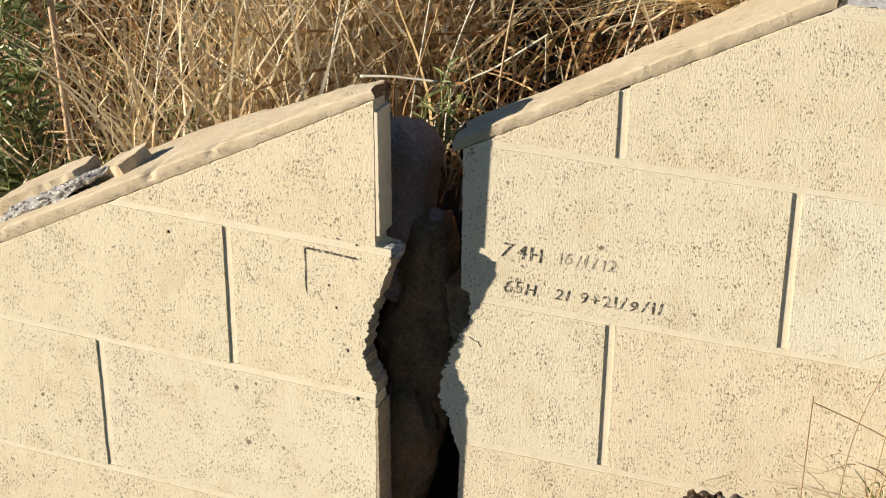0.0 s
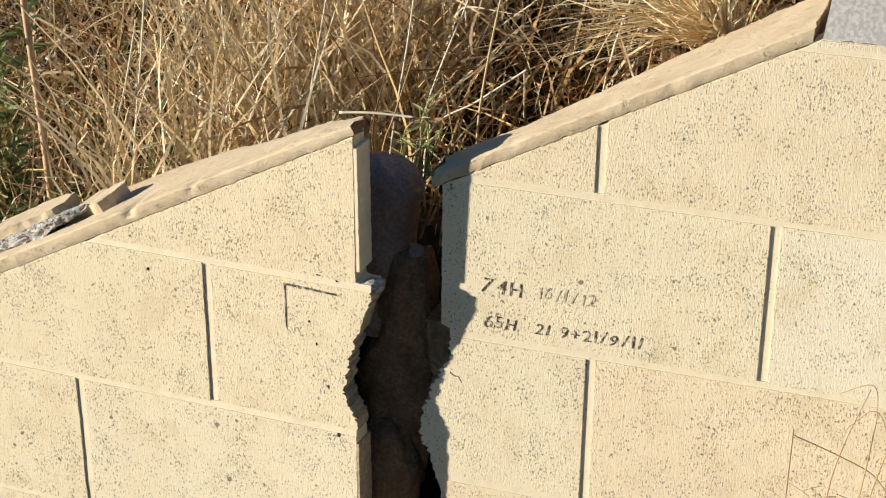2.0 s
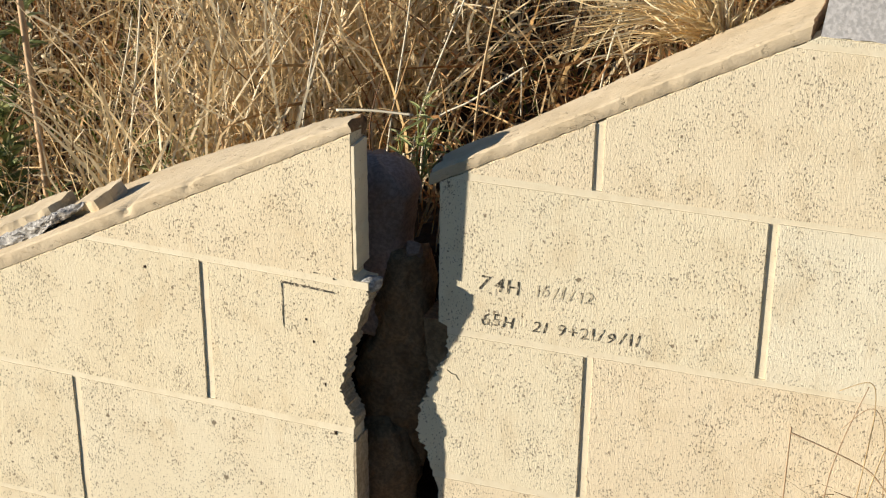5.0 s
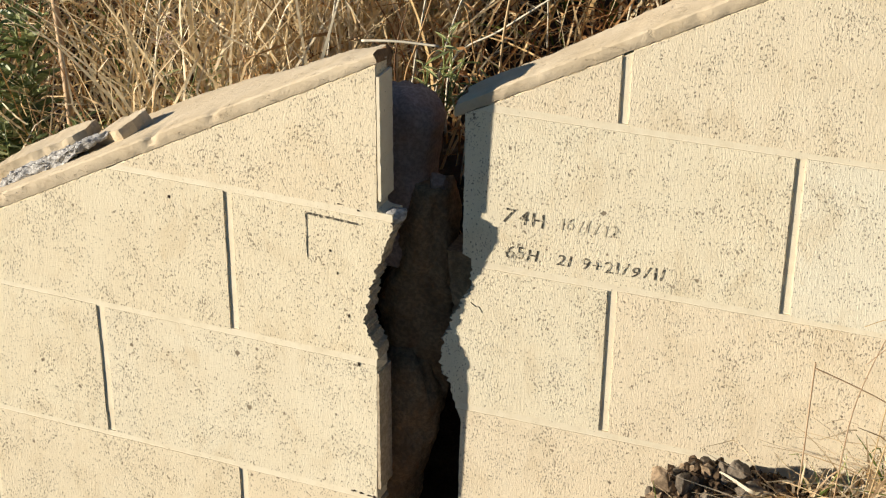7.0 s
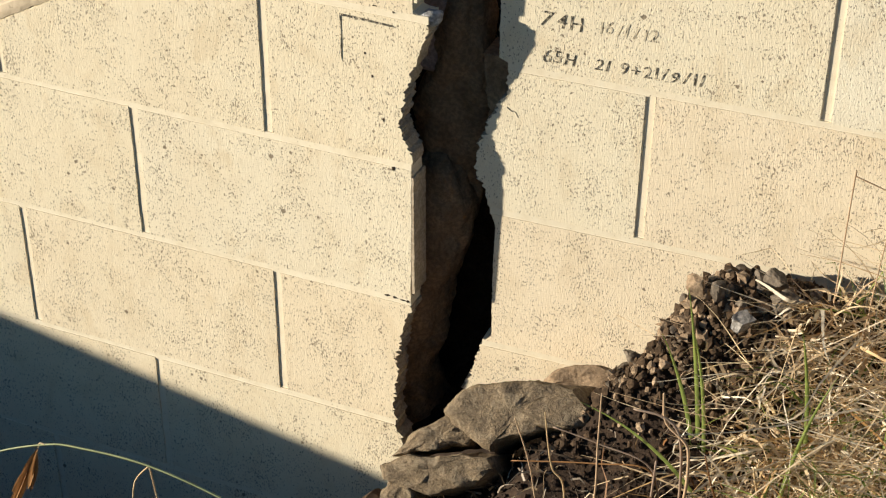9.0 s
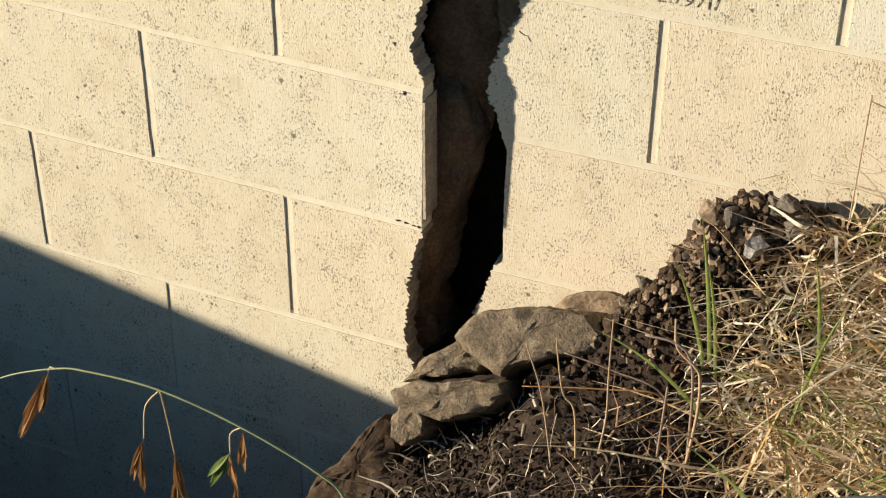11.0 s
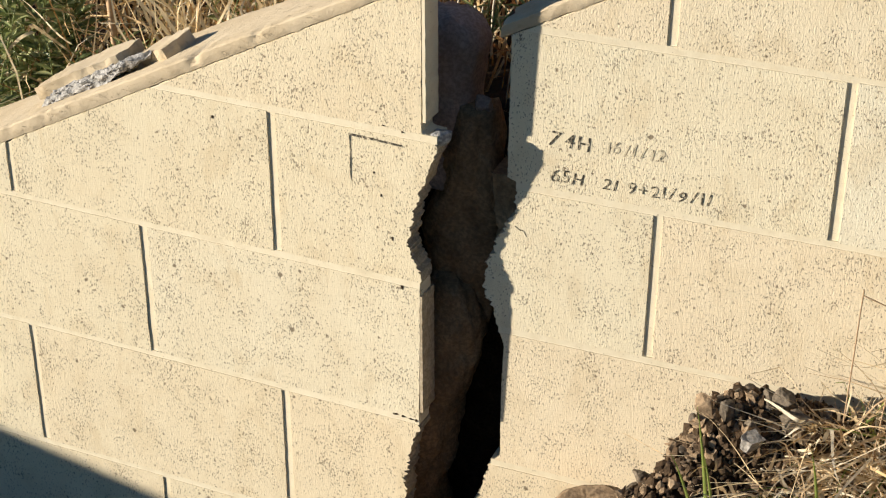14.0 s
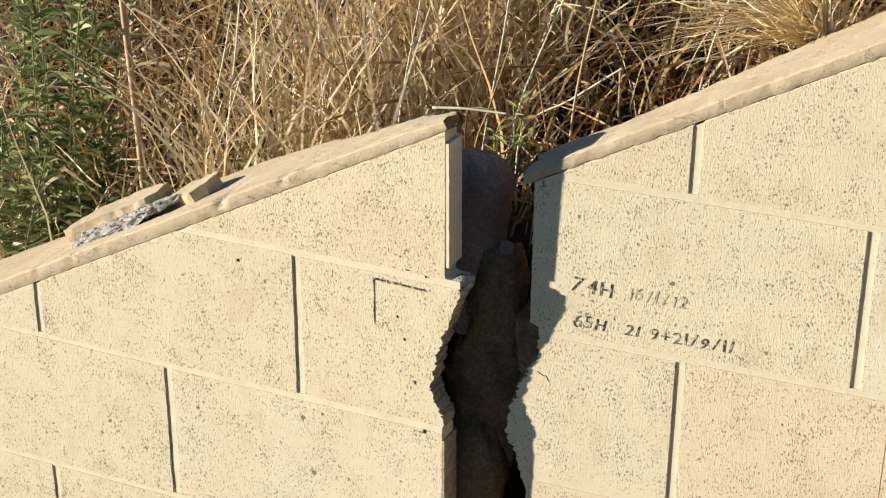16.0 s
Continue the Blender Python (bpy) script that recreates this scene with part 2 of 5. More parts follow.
def prism(poly, y0, y1, bevel=0.0, bm=None):
    """A polygon (u, v) drawn on the wall's plane, pulled from depth y0 to y1, its long front edges eased."""
    own = bmesh.new()
    front = [own.verts.new((u, y0, v)) for u, v in poly]
    back = [own.verts.new((u, y1, v)) for u, v in poly]
    own.faces.new(front)
    own.faces.new(back[::-1])
    n = len(poly)
    for i in range(n):
        own.faces.new((front[i], back[i], back[(i + 1) % n], front[(i + 1) % n]))
    bmesh.ops.recalc_face_normals(own, faces=own.faces)
    if bevel:
        own.edges.ensure_lookup_table()
        long = [e for e in own.edges if all(abs(v.co.y - y0) < 1e-6 for v in e.verts) and e.calc_length() > 0.03]
        bmesh.ops.bevel(own, geom=long, offset=bevel, segments=2, affect="EDGES", clamp_overlap=True)
    if bm is None:
        return own
    me = bpy.data.meshes.new("tmp")
    own.to_mesh(me)
    own.free()
    bm.from_mesh(me)
    bpy.data.meshes.remove(me)
    return bm


def clip(poly, a, b, c):
    """The part of a polygon where a*u + b*v <= c."""
    out = []
    for i, p in enumerate(poly):
        q = poly[(i + 1) % len(poly)]
        dp, dq = a * p[0] + b * p[1] - c, a * q[0] + b * q[1] - c
        if dp <= 0:
            out.append(p)
        if dp * dq < 0:
            k = dp / (dp - dq)
            out.append((p[0] + k * (q[0] - p[0]), p[1] + k * (q[1] - p[1])))
    return out


def along(curve, v):
    """u of a broken edge at the height v."""
    vs, us = [p[0] for p in curve], [p[1] for p in curve]
    return float(np.interp(v, vs, us))


def jag(curve, v0, v1, seed, rough=0.0028, step=0.0022):
    """Points of a broken edge from v0 up to v1, ragged."""
    n = max(2, int((v1 - v0) / step))
    out = []
    for i in range(n + 1):
        v = v0 + (v1 - v0) * i / n
        r = noise.noise((v * 70, seed, 0.3)) * rough * 0.7 + noise.noise((v * 260, seed, 7.0)) * rough * 0.7 + noise.noise((v * 640, seed, 5.0)) * rough * 0.5
        out.append((along(curve, v) + r, v))
    return out


# ---- ground ----
def smooth(a, b, x):
    k = np.clip((x - a) / (b - a), 0, 1)
    return k * k * (3 - 2 * k)


def ground_height(x, y):
    """Earth bank in front of the sound wall, dug-out hollow before the broken one, hillside behind."""
    wob = 0.03 * np.sin(9 * y + 1.0) + 0.015 * np.sin(23 * y)
    bank = -0.39 - 0.55 * np.clip(0.06 - x, 0, 0.4) + 0.05 * np.clip(x - 0.3, 0, 2) - 0.10 * smooth(-0.5, -1.4, y)
    bank = bank + 0.213 * np.exp(-((y + 0.07) / 0.12) ** 2) * smooth(-0.02, 0.13, x) * (1 - 0.12 * smooth(0.2, 0.3, x))
    bank = bank + 0.03 * smooth(0.12, 0.3, x) * smooth(-0.12, -0.3, y) + 0.07 * smooth(0.22, 0.42, x)
    bank = bank + 0.085 * np.exp(-((x - 0.01) / 0.065) ** 2 - ((y + 0.155) / 0.055) ** 2)
    bank = bank + 0.045 * np.exp(-((x + 0.055) / 0.055) ** 2 - ((y + 0.215) / 0.05) ** 2)
    # ridge: unseen rise, added to cast the shade low on the broken wall
    ridge = np.clip(-0.405 - 0.15 * (x + 2.1) - 0.6 * np.clip(-0.8 - y, 0, 2), -0.9, 0.1)
    hollow = -1.15 + (ridge + 1.15) * smooth(-0.35, -0.8, y)
    front = hollow + (bank - hollow) * smooth(-0.43, -0.27, x + wob)
    lowest = -0.45 - 0.75 * (1 - smooth(0.25, 0.6, y))
    rear = np.maximum(np.minimum(-0.02 + 0.36 * (x + 0.3), 0.33), lowest) + 0.26 * np.clip(y - 0.2, 0, 9)
    front = front + (-0.55 + 0.03 * np.sin(x * 3 + y) - front) * smooth(-1.15, -2.4, y)
    front = front + (np.clip(rear, -0.6, 0.4) - front) * smooth(3.7, 5.2, abs(x))
    return front + (rear - front) * smooth(0.15, 0.24, y)


def spread(lo, hi, step, far):
    mid = np.arange(lo, hi, step)
    out = [0.05]
    while out[-1] < far:
        out.append(out[-1] * 1.35)
    return np.concatenate([lo - np.array(out[::-1]), mid, hi + np.array(out)])


def grid_mesh(name, xs, ys, zs, mat):
    nx, ny = len(xs), len(ys)
    X, Y = np.meshgrid(xs, ys)
    verts = np.stack([X.ravel(), Y.ravel(), zs.ravel()], 1)
    i = np.arange(nx * ny).reshape(ny, nx)
    faces = np.stack([i[:-1, :-1].ravel(), i[:-1, 1:].ravel(), i[1:, 1:].ravel(), i[1:, :-1].ravel()], 1)
    me = bpy.data.meshes.new(name)
    me.from_pydata(verts.tolist(), [], faces.tolist())
    me.materials.append(mat)
    for f in me.polygons:
        f.use_smooth = True
    return new(name, me)


gx, gy = spread(-1.3, 0.8, 0.008, 900), spread(-1.2, 0.6, 0.008, 900)
GX, GY = np.meshgrid(gx, gy)
gz = ground_height(GX, GY)
near = (abs(GX) < 1.6) & (abs(GY) < 1.6)
for a, b in zip(*np.nonzero(near)):
    q = (GX[a, b], GY[a, b], 0.0)
    gz[a, b] += 0.008 * noise.noise((q[0] * 9, q[1] * 9, 0)) + 0.006 * noise.noise((q[0] * 38, q[1] * 38, 3)) + 0.004 * noise.noise((q[0] * 83, q[1] * 83, 6)) - 0.005
tagged(grid_mesh("ground", gx, gy, gz, SOIL), "dark crumbly earth bank with a dug-out hollow", "ground", kind="structure")


# ---- block walls ----
BLOCK_L, BLOCK_H, GAP, UP = 0.4, 0.2, 0.0036, 0.0055
WARM, PLAIN, WHITE, DIRTY = (0.80, 0.69, 0.50), (0.80, 0.72, 0.53), (0.805, 0.75, 0.585), (0.70, 0.60, 0.41)
THICK = 0.14


def wobble(corners, seed, step=0.012, amount=0.0009):
    """The outline with its straight sides a little uneven."""
    out = []
    for i, p in enumerate(corners):
        q = corners[(i + 1) % len(corners)]
        n = max(1, int(max(abs(p[0] - q[0]), abs(p[1] - q[1])) / step))
        for k in range(n):
            u, v = p[0] + (q[0] - p[0]) * k / n, p[1] + (q[1] - p[1]) * k / n
            out.append((u + amount * noise.noise((u * 90, v * 90, seed)), v + amount * 0.7 * noise.noise((u * 90, v * 90, seed + 5))))
    return out


def wall(name, m, label, cap, edge, right_side, starts, rows, span, seed):
    """Courses of face blocks with struck joints, a sloping mortar cap and a broken end.
    cap: slope and height of the cap's underside; edge: (v, u) of the broken end; starts: joint offset of each course."""
    top = empty(name, m, label, "wall", kind="structure")
    slope, rise = cap
    sign = 1 if right_side else -1          # +1: the broken end lies at the high-u side
    rng = random.Random(seed)
    bed, core = bmesh.new(), []
    for r in range(*rows):
        v0, v1 = r * BLOCK_H, (r + 1) * BLOCK_H
        u = starts[r % 2] - 10 * BLOCK_L
        while u < span[1]:
            u0, u1 = u, u + BLOCK_L
            u += BLOCK_L
            lo, hi = (span[0], max(p[1] for p in edge)) if right_side else (min(p[1] for p in edge), span[1])
            in_row = [along(edge, v0 + BLOCK_H * k / 8) for k in range(9)]
            if u1 < lo + 0.02 or u0 > hi - 0.02 or (right_side and u0 > min(in_row) - 0.02) or (not right_side and u1 < max(in_row) + 0.02):
                continue
            poly_broken = False
            a0, a1, b0, b1 = u0 + UP, u1 - UP, v0 + GAP, v1 - GAP
            if right_side and a1 > min(p[1] for p in edge) - 0.03:
                poly = [(a0, b1), (a0, b0)] + jag(edge, b0, b1, seed, 0.0008 if r in (1, -1) else 0.0075)
                poly_broken = r not in (1, -1)
            elif not right_side and a0 < max(p[1] for p in edge) + 0.03:
                poly = jag(edge, b0, b1, seed, 0.0075 if r % 2 else 0.0009)[::-1] + [(a1, b0), (a1, b1)]
                poly_broken = True
            else:
                poly = wobble([(a0, b1), (a0, b0), (a1, b0), (a1, b1)], seed + r)
            poly = clip(poly, -slope, 1, rise - 0.0008)
            if right_side is False:
                poly = clip(poly, 0, 1, 0.4115)
            if len(poly) < 3 or max(p[1] for p in poly) - min(p[1] for p in poly) < 0.008:
                continue
            proud = rng.uniform(0.0, 0.0004)
            piece = part("block", prism(poly, proud, 0.032, 0.0011), PAINT, top)
            tones = (WARM, WARM) if r == 1 else (WHITE, PLAIN) if r == 0 else (PLAIN, WHITE, WARM)
            c = Vector(rng.choice(tones)).lerp(Vector(PLAIN), rng.uniform(0, 0.5))
            piece.color = (*(c.lerp(Vector(DIRTY), 0.36) if right_side else c), 1)
            if poly_broken:
                piece.data.materials.append(BARE)
                for f in piece.data.polygons:
                    if abs(f.normal.y) < 0.5 and abs(f.center.x - along(edge, f.center.z)) < 0.02:
                        f.material_index = 1
        # bed joint at the foot of the course, nearly flush
        ends = (span[0], along(edge, v0)) if right_side else (along(edge, v0), span[1])
        strip = clip([(ends[0], v0 + GAP + 0.0013), (ends[0], v0 - GAP - 0.0013), (ends[1], v0 - GAP - 0.0013), (ends[1], v0 + GAP + 0.0013)], -slope, 1, rise - 0.002)
        if len(strip) > 2:
            prism(strip, 0.0007, 0.03, 0.0, bed)
    part("bed_joint", bed, JOINT, top, "cream painted flush mortar bed joints")
    v_low = rows[0] * BLOCK_H
    back = jag(edge, v_low, 0.62, seed + 5, 0.002, 0.01)
    back = [(q[0] - sign * 0.004, q[1]) for q in back]
    poly = [(span[0], 0.62), (span[0], v_low)] + back if right_side else back[::-1] + [(span[1], v_low), (span[1], 0.62)]
    poly = clip(clip(poly, -slope, 1, rise - 0.003), 0, 1, 0.411)
    part("mortar_backing", prism(poly, 0.0021, 0.03), JOINT, top, "recessed painted mortar behind the upright joints")
    inner = [(q[0] - sign * 0.075, q[1]) for q in back]
    poly = [(span[0], 0.62), (span[0], v_low)] + inner if right_side else inner[::-1] + [(span[1], v_low), (span[1], 0.62)]
    poly = clip(clip(poly, -slope, 1, rise - 0.004), 0, 1, 0.407)
    part("block_core", prism(poly, 0.0305, THICK), GROUT, top, "brown stained hollow block core")
    return top


def cap_mesh(u0, u1, slope, rise, seed, deep, high):
    """A trowelled mortar cap on the wall's raked top, flush with the face. deep, high: (u, value) of its depth and thickness."""
    bm = bmesh.new()
    front = [(0.0006, 0.0), (-0.0002, 0.25), (-0.0002, 0.6), (0.0006, 0.86), (0.0030, 0.97), (0.013, 1.0)]
    n = int((u1 - u0) / 0.005)
    rings = []
    for i in range(n + 1):
        u = u0 + (u1 - u0) * i / n
        d = float(np.interp(u, [q[0] for q in deep], [q[1] for q in deep])) + 0.010 * noise.noise((u * 13, seed, 2)) + 0.004 * noise.noise((u * 50, seed, 5))
        t = float(np.interp(u, [q[0] for q in high], [q[1] for q in high])) + 0.0012 * noise.noise((u * 11, seed, 0)) + 0.0004 * noise.noise((u * 45, seed, 4))
        shape = front + [(0.013 + (d - 0.013) * k, 1.0 + 0.04 * math.sin(k * 3)) for k in (0.2, 0.4, 0.6, 0.8, 0.93)] + [(d + 0.002, 0.85), (d + 0.006, 0.3), (d + 0.01, -0.6), (d + 0.014, -1.6)]
        ring = []
        for k, (y, h) in enumerate(shape):
            lump = 0.0006 * noise.noise((u * 60, y * 60, seed + h)) + 0.0007 * noise.noise((u * 170, y * 160, seed + h * 3))
            chip = max(0.0, noise.noise((u * 34, seed, 21)) - 0.30) * 0.012 if 2 <= k <= 5 else 0
            torn = (0.010 * noise.noise((y * 45, h * 1.2, seed + 9)) + 0.004 * noise.noise((y * 160, h * 4, seed))) * (1 if i in (0, n) else 0.5 if i in (1, n - 1) else 0)
            low = 0.0006 * noise.noise((u * 55, seed, 11)) + 0.0006 * noise.noise((u * 170, seed, 12)) if k == 0 else 0
            ring.append(bm.verts.new((u + torn, y + lump + chip, rise + slope * u + h * t + lump * 1.4 - chip + low)))
        rings.append(ring)
    m = len(rings[0])
    for a, b in zip(rings, rings[1:]):
        for k in range(m):
            bm.faces.new((a[k], a[(k + 1) % m], b[(k + 1) % m], b[k]))
    for end in (bm.faces.new(rings[0]), bm.faces.new(rings[-1][::-1])):
        end.material_index = 1
    return bm


LEFT_M = pose(-0.4759, -0.0322, -0.1396, 0, 0, -2.793) @ pose(0, 0, 0, 1.1) @ pose(0, 0, 0, 0, -0.633)
LEFT_EDGE = [(-1.3, 0.205), (-0.60, 0.20), (-0.444, 0.188), (-0.411, 0.171), (-0.384, 0.167), (-0.326, 0.171), (-0.26, 0.179), (-0.206, 0.194),
             (-0.177, 0.194), (-0.084, 0.196), (0.015, 0.197), (0.04, 0.185), (0.059, 0.182), (0.111, 0.193), (0.144, 0.206), (0.176, 0.217),
             (0.202, 0.221), (0.206, 0.201), (0.62, 0.203)]
RIGHT_EDGE = [(-1.3, -0.25), (-0.60, -0.237), (-0.472, -0.216), (-0.446, -0.207), (-0.402, -0.197), (-0.388, -0.183), (-0.282, -0.184), (-0.219, -0.183),
              (-0.203, -0.190), (-0.175, -0.198), (-0.156, -0.208), (-0.140, -0.2135), (-0.101, -0.205), (-0.075, -0.196), (-0.036, -0.174), (0.006, -0.175), (0.010, -0.186), (0.62, -0.188)]
LEFT_CAP, RIGHT_CAP = (0.515, 0.286), (0.535, 0.290)
wall_left = wall("wall_left", LEFT_M, "cream painted concrete block wall, broken off at a wide crack", LEFT_CAP, LEFT_EDGE, True, (0.0, -0.2), (-6, 3), (-2.8, 0.2), 3)
wall_right = wall("wall_right", Matrix(), "cream painted concrete block wall standing across a crack", RIGHT_CAP, RIGHT_EDGE, False, (0.2, 0.0), (-6, 3), (-0.2, 3.6), 8)
left_coping = part("coping", cap_mesh(-2.7, 0.200, *LEFT_CAP, 2.0, [(-0.4, 0.200), (-0.16, 0.187), (-0.02, 0.15), (0.01, 0.118), (0.13, 0.075), (0.2, 0.038)], [(-0.4, 0.021), (-0.05, 0.019), (0.15, 0.016), (0.2, 0.012)]), CAP, wall_left, "sloping tan mortar coping with a ragged end", True)
right_coping = part("coping", cap_mesh(-0.200, 0.219, *RIGHT_CAP, 5.0, [(-0.2, 0.075), (-0.1, 0.08), (0.02, 0.118), (0.12, 0.153), (0.22, 0.178)], [(-0.2, 0.016), (0.2, 0.018)]), CAP, wall_right, "sloping tan mortar coping, half in shade", True)
for coping in (left_coping, right_coping):
    coping.data.materials.append(GROUT)
    coping.data.set_sharp_from_angle(angle=radians(32))


def slab():
    foot = [(0.229 + 0.006 * k, 0.4125 + 0.0022 * noise.noise((k * 0.9, 3, 0)) + 0.0018 * noise.noise((k * 0.31, 8, 0))) for k in range(100)]
    return prism(foot + [(3.6, 0.4125), (3.6, 0.470), (0.240, 0.470), (0.234, 0.455)], -0.0012, THICK, 0.003)


part("coping_slab", slab(), CONCRETE, wall_right, "flat grey weathered concrete coping slab")


def bead(v0, v1, seed, at):
    edge_line = [(at - 0.004 + 0.0006 * noise.noise((k * 0.7, seed, 0)), v0 + (v1 - v0) * k / 24) for k in range(25)]
    outer = [(at + 0.0010 * noise.noise((k * 0.8, seed, 3)), v0 + (v1 - v0) * k / 24) for k in range(25)]
    return prism(edge_line[::-1] + outer, 0.0006, 0.036)


part("edge_bead", bead(0.22, 0.375, 1.0, 0.2066), JOINT, wall_left, "whitish mortar bead on the wall's clean end")
part("edge_bead", bead(-0.185, -0.015, 2.0, 0.1995), BARE, wall_left, "bare brown mortar edge on the wall's clean end")


# ---- writing ----
def writing(text, size, m, mat, parent, label, seed):
    """Handwritten characters: each one leans, sits and is sized a little differently."""
    rng = random.Random(seed)
    me, x = bmesh.new(), 0.0
    for ch in text:
        if ch == " ":
            x += size * 0.36
            continue
        cu = bpy.data.curves.new("writing", "FONT")
        cu.body, cu.size, cu.shear, cu.offset, cu.resolution_u = ch, size * rng.uniform(0.9, 1.12), rng.uniform(-0.02, 0.24), 0.00005, 3
        tmp = bpy.data.objects.new("tmp", cu)
        scene.collection.objects.link(tmp)
        glyph = bpy.data.meshes.new_from_object(tmp.evaluated_get(bpy.context.evaluated_depsgraph_get()))
        bpy.data.objects.remove(tmp)
        low, high = min(v.co.x for v in glyph.vertices), max(v.co.x for v in glyph.vertices)
        glyph.transform(pose(x - low, rng.uniform(-0.07, 0.07) * size, 0, 0, 0, rng.uniform(-3, 3)))
        x += high - low + size * rng.uniform(0.13, 0.20)
        me.from_mesh(glyph)
        bpy.data.meshes.remove(glyph)
    ob = part("handwriting", me, mat, parent, label)
    ob.matrix_local = m
    return ob


def on_face(u, v, turn=0.0, wide=1.0):
    return pose(u, -0.00025, v, 90, 0, 0) @ pose(0, 0, 0, 0, 0, turn) @ Matrix.Diagonal((wide, 1, 1, 1))


writing("74H", 0.025, on_face(-0.137, 0.063, -2.0, 0.95), INK, wall_right, "black handwritten number and letter", 2)
writing("16/1/12", 0.022, on_face(-0.066, 0.064, -1.0, 1.05), INK_FADED, wall_right, "faded handwritten date", 4)
writing("65H", 0.022, on_face(-0.132, 0.016, 0.0, 0.97), INK, wall_right, "black handwritten number and letter", 6)
writing("21 9+21/9/11", 0.021, on_face(-0.070, 0.0185, 0.3, 1.08), INK, wall_right, "black handwritten figures and date", 8)


def bracket():
    bm = bmesh.new()
    prism([(0.106, 0.1890), (0.106, 0.1862), (0.176, 0.1838), (0.176, 0.1862)], -0.0003, 0.0006, 0, bm)
    prism([(0.1062, 0.1865), (0.1066, 0.128), (0.1075, 0.128), (0.1078, 0.1865)], -0.0003, 0.0006, 0, bm)
    return bm


part("pen_mark", bracket(), INK, wall_left, "black felt pen corner mark")


def pock(u, v, w, h, seed):
    """A small hole knocked in the face, drawn as a dark ragged patch."""
    n = 14
    ring = []
    for k in range(n):
        t = 2 * math.pi * k / n
        r = 0.62 + 0.5 * noise.noise((math.cos(t) * 1.7, math.sin(t) * 1.7, seed))
        ring.append((u + math.cos(t) * w * r, v + math.sin(t) * h * r))
    return prism(ring, -0.0003, 0.0008)


for k, (u, v, w, h) in enumerate(((-0.082, 0.1745, 0.0034, 0.003), (0.138, 0.143, 0.002, 0.003), (0.147, 0.114, 0.0018, 0.003), (0.161, 0.0585, 0.0022, 0.0035), (0.173, -0.0065, 0.0024, 0.005), (0.1766, 0.203, 0.0028, 0.0014), (0.152, 0.207, 0.004, 0.0012))):
    part("pock_hole", pock(u, v, w, h, 3.0 + k), SOIL, wall_left, "small dark pock hole")


def hairline(pts, wide):
    bm = bmesh.new()
    for (a, c), (d, e) in zip(pts, pts[1:]):
        prism([(a, c + wide), (a, c - wide), (d, e - wide * 0.6), (d, e + wide * 0.6)], -0.0003, 0.0006, 0, bm)
    return bm


part("hairline_crack", hairline([(-0.174, -0.053), (-0.168, -0.057), (-0.163, -0.0572), (-0.159, -0.064)], 0.0005), SOIL, wall_right, "dark hairline crack running in from the broken edge")
for k, (u, v, w, h) in enumerate(((0.161, -0.1965, 0.006, 0.0016), (0.172, -0.1975, 0.004, 0.0022), (0.183, -0.1985, 0.005, 0.0014), (0.190, -0.1990, 0.003, 0.0030))):
    part("pock_hole", pock(u, v, w, h, 23.0 + k), SOIL, wall_left, "crumbled dark spot in the mortar joint")


# ---- inside the crack ----
def lump_column(outline, rows, seed, rough):
    """A rough upright body: rows of (z, centre x, centre y, half width, half depth)."""
    bm = bmesh.new()
    rings, n = [], 44
    zs = [r[0] for r in rows]
    steps = int((zs[-1] - zs[0]) / 0.006)
    for i in range(steps + 1):
        z = zs[0] + (zs[-1] - zs[0]) * i / steps
        cx, cy, w, d = (float(np.interp(z, zs, [r[k] for r in rows])) for k in (1, 2, 3, 4))
        ring = []
        for k in range(n):
            a = 2 * math.pi * k / n
            c, s = math.cos(a), math.sin(a)
            f = 1 + rough * noise.fractal((c * 1.5 + seed, s * 1.5, z * 16), 0.8, 2.1, 6)
            e = outline
            ring.append(bm.verts.new((cx + w * f * math.copysign(abs(c) ** e, c), cy + d * f * math.copysign(abs(s) ** e, s), z + 0.01 * noise.noise((c * 2, s * 2, seed)))))
        rings.append(ring)
    for a, b in zip(rings, rings[1:]):
        for k in range(n):
            bm.faces.new((a[k], a[(k + 1) % n], b[(k + 1) % n], b[k]))
    bm.faces.new(rings[0][::-1])
    centre = bm.verts.new(sum((v.co for v in rings[-1]), Vector()) / n + Vector((0, 0, 0.006)))
    for k in range(n):
        bm.faces.new((rings[-1][k], rings[-1][(k + 1) % n], centre))
    return bm


core = empty("grout_core", pose(-0.29, 0.09, -1.2), "broken brown grout column standing inside the crack", "grout core")
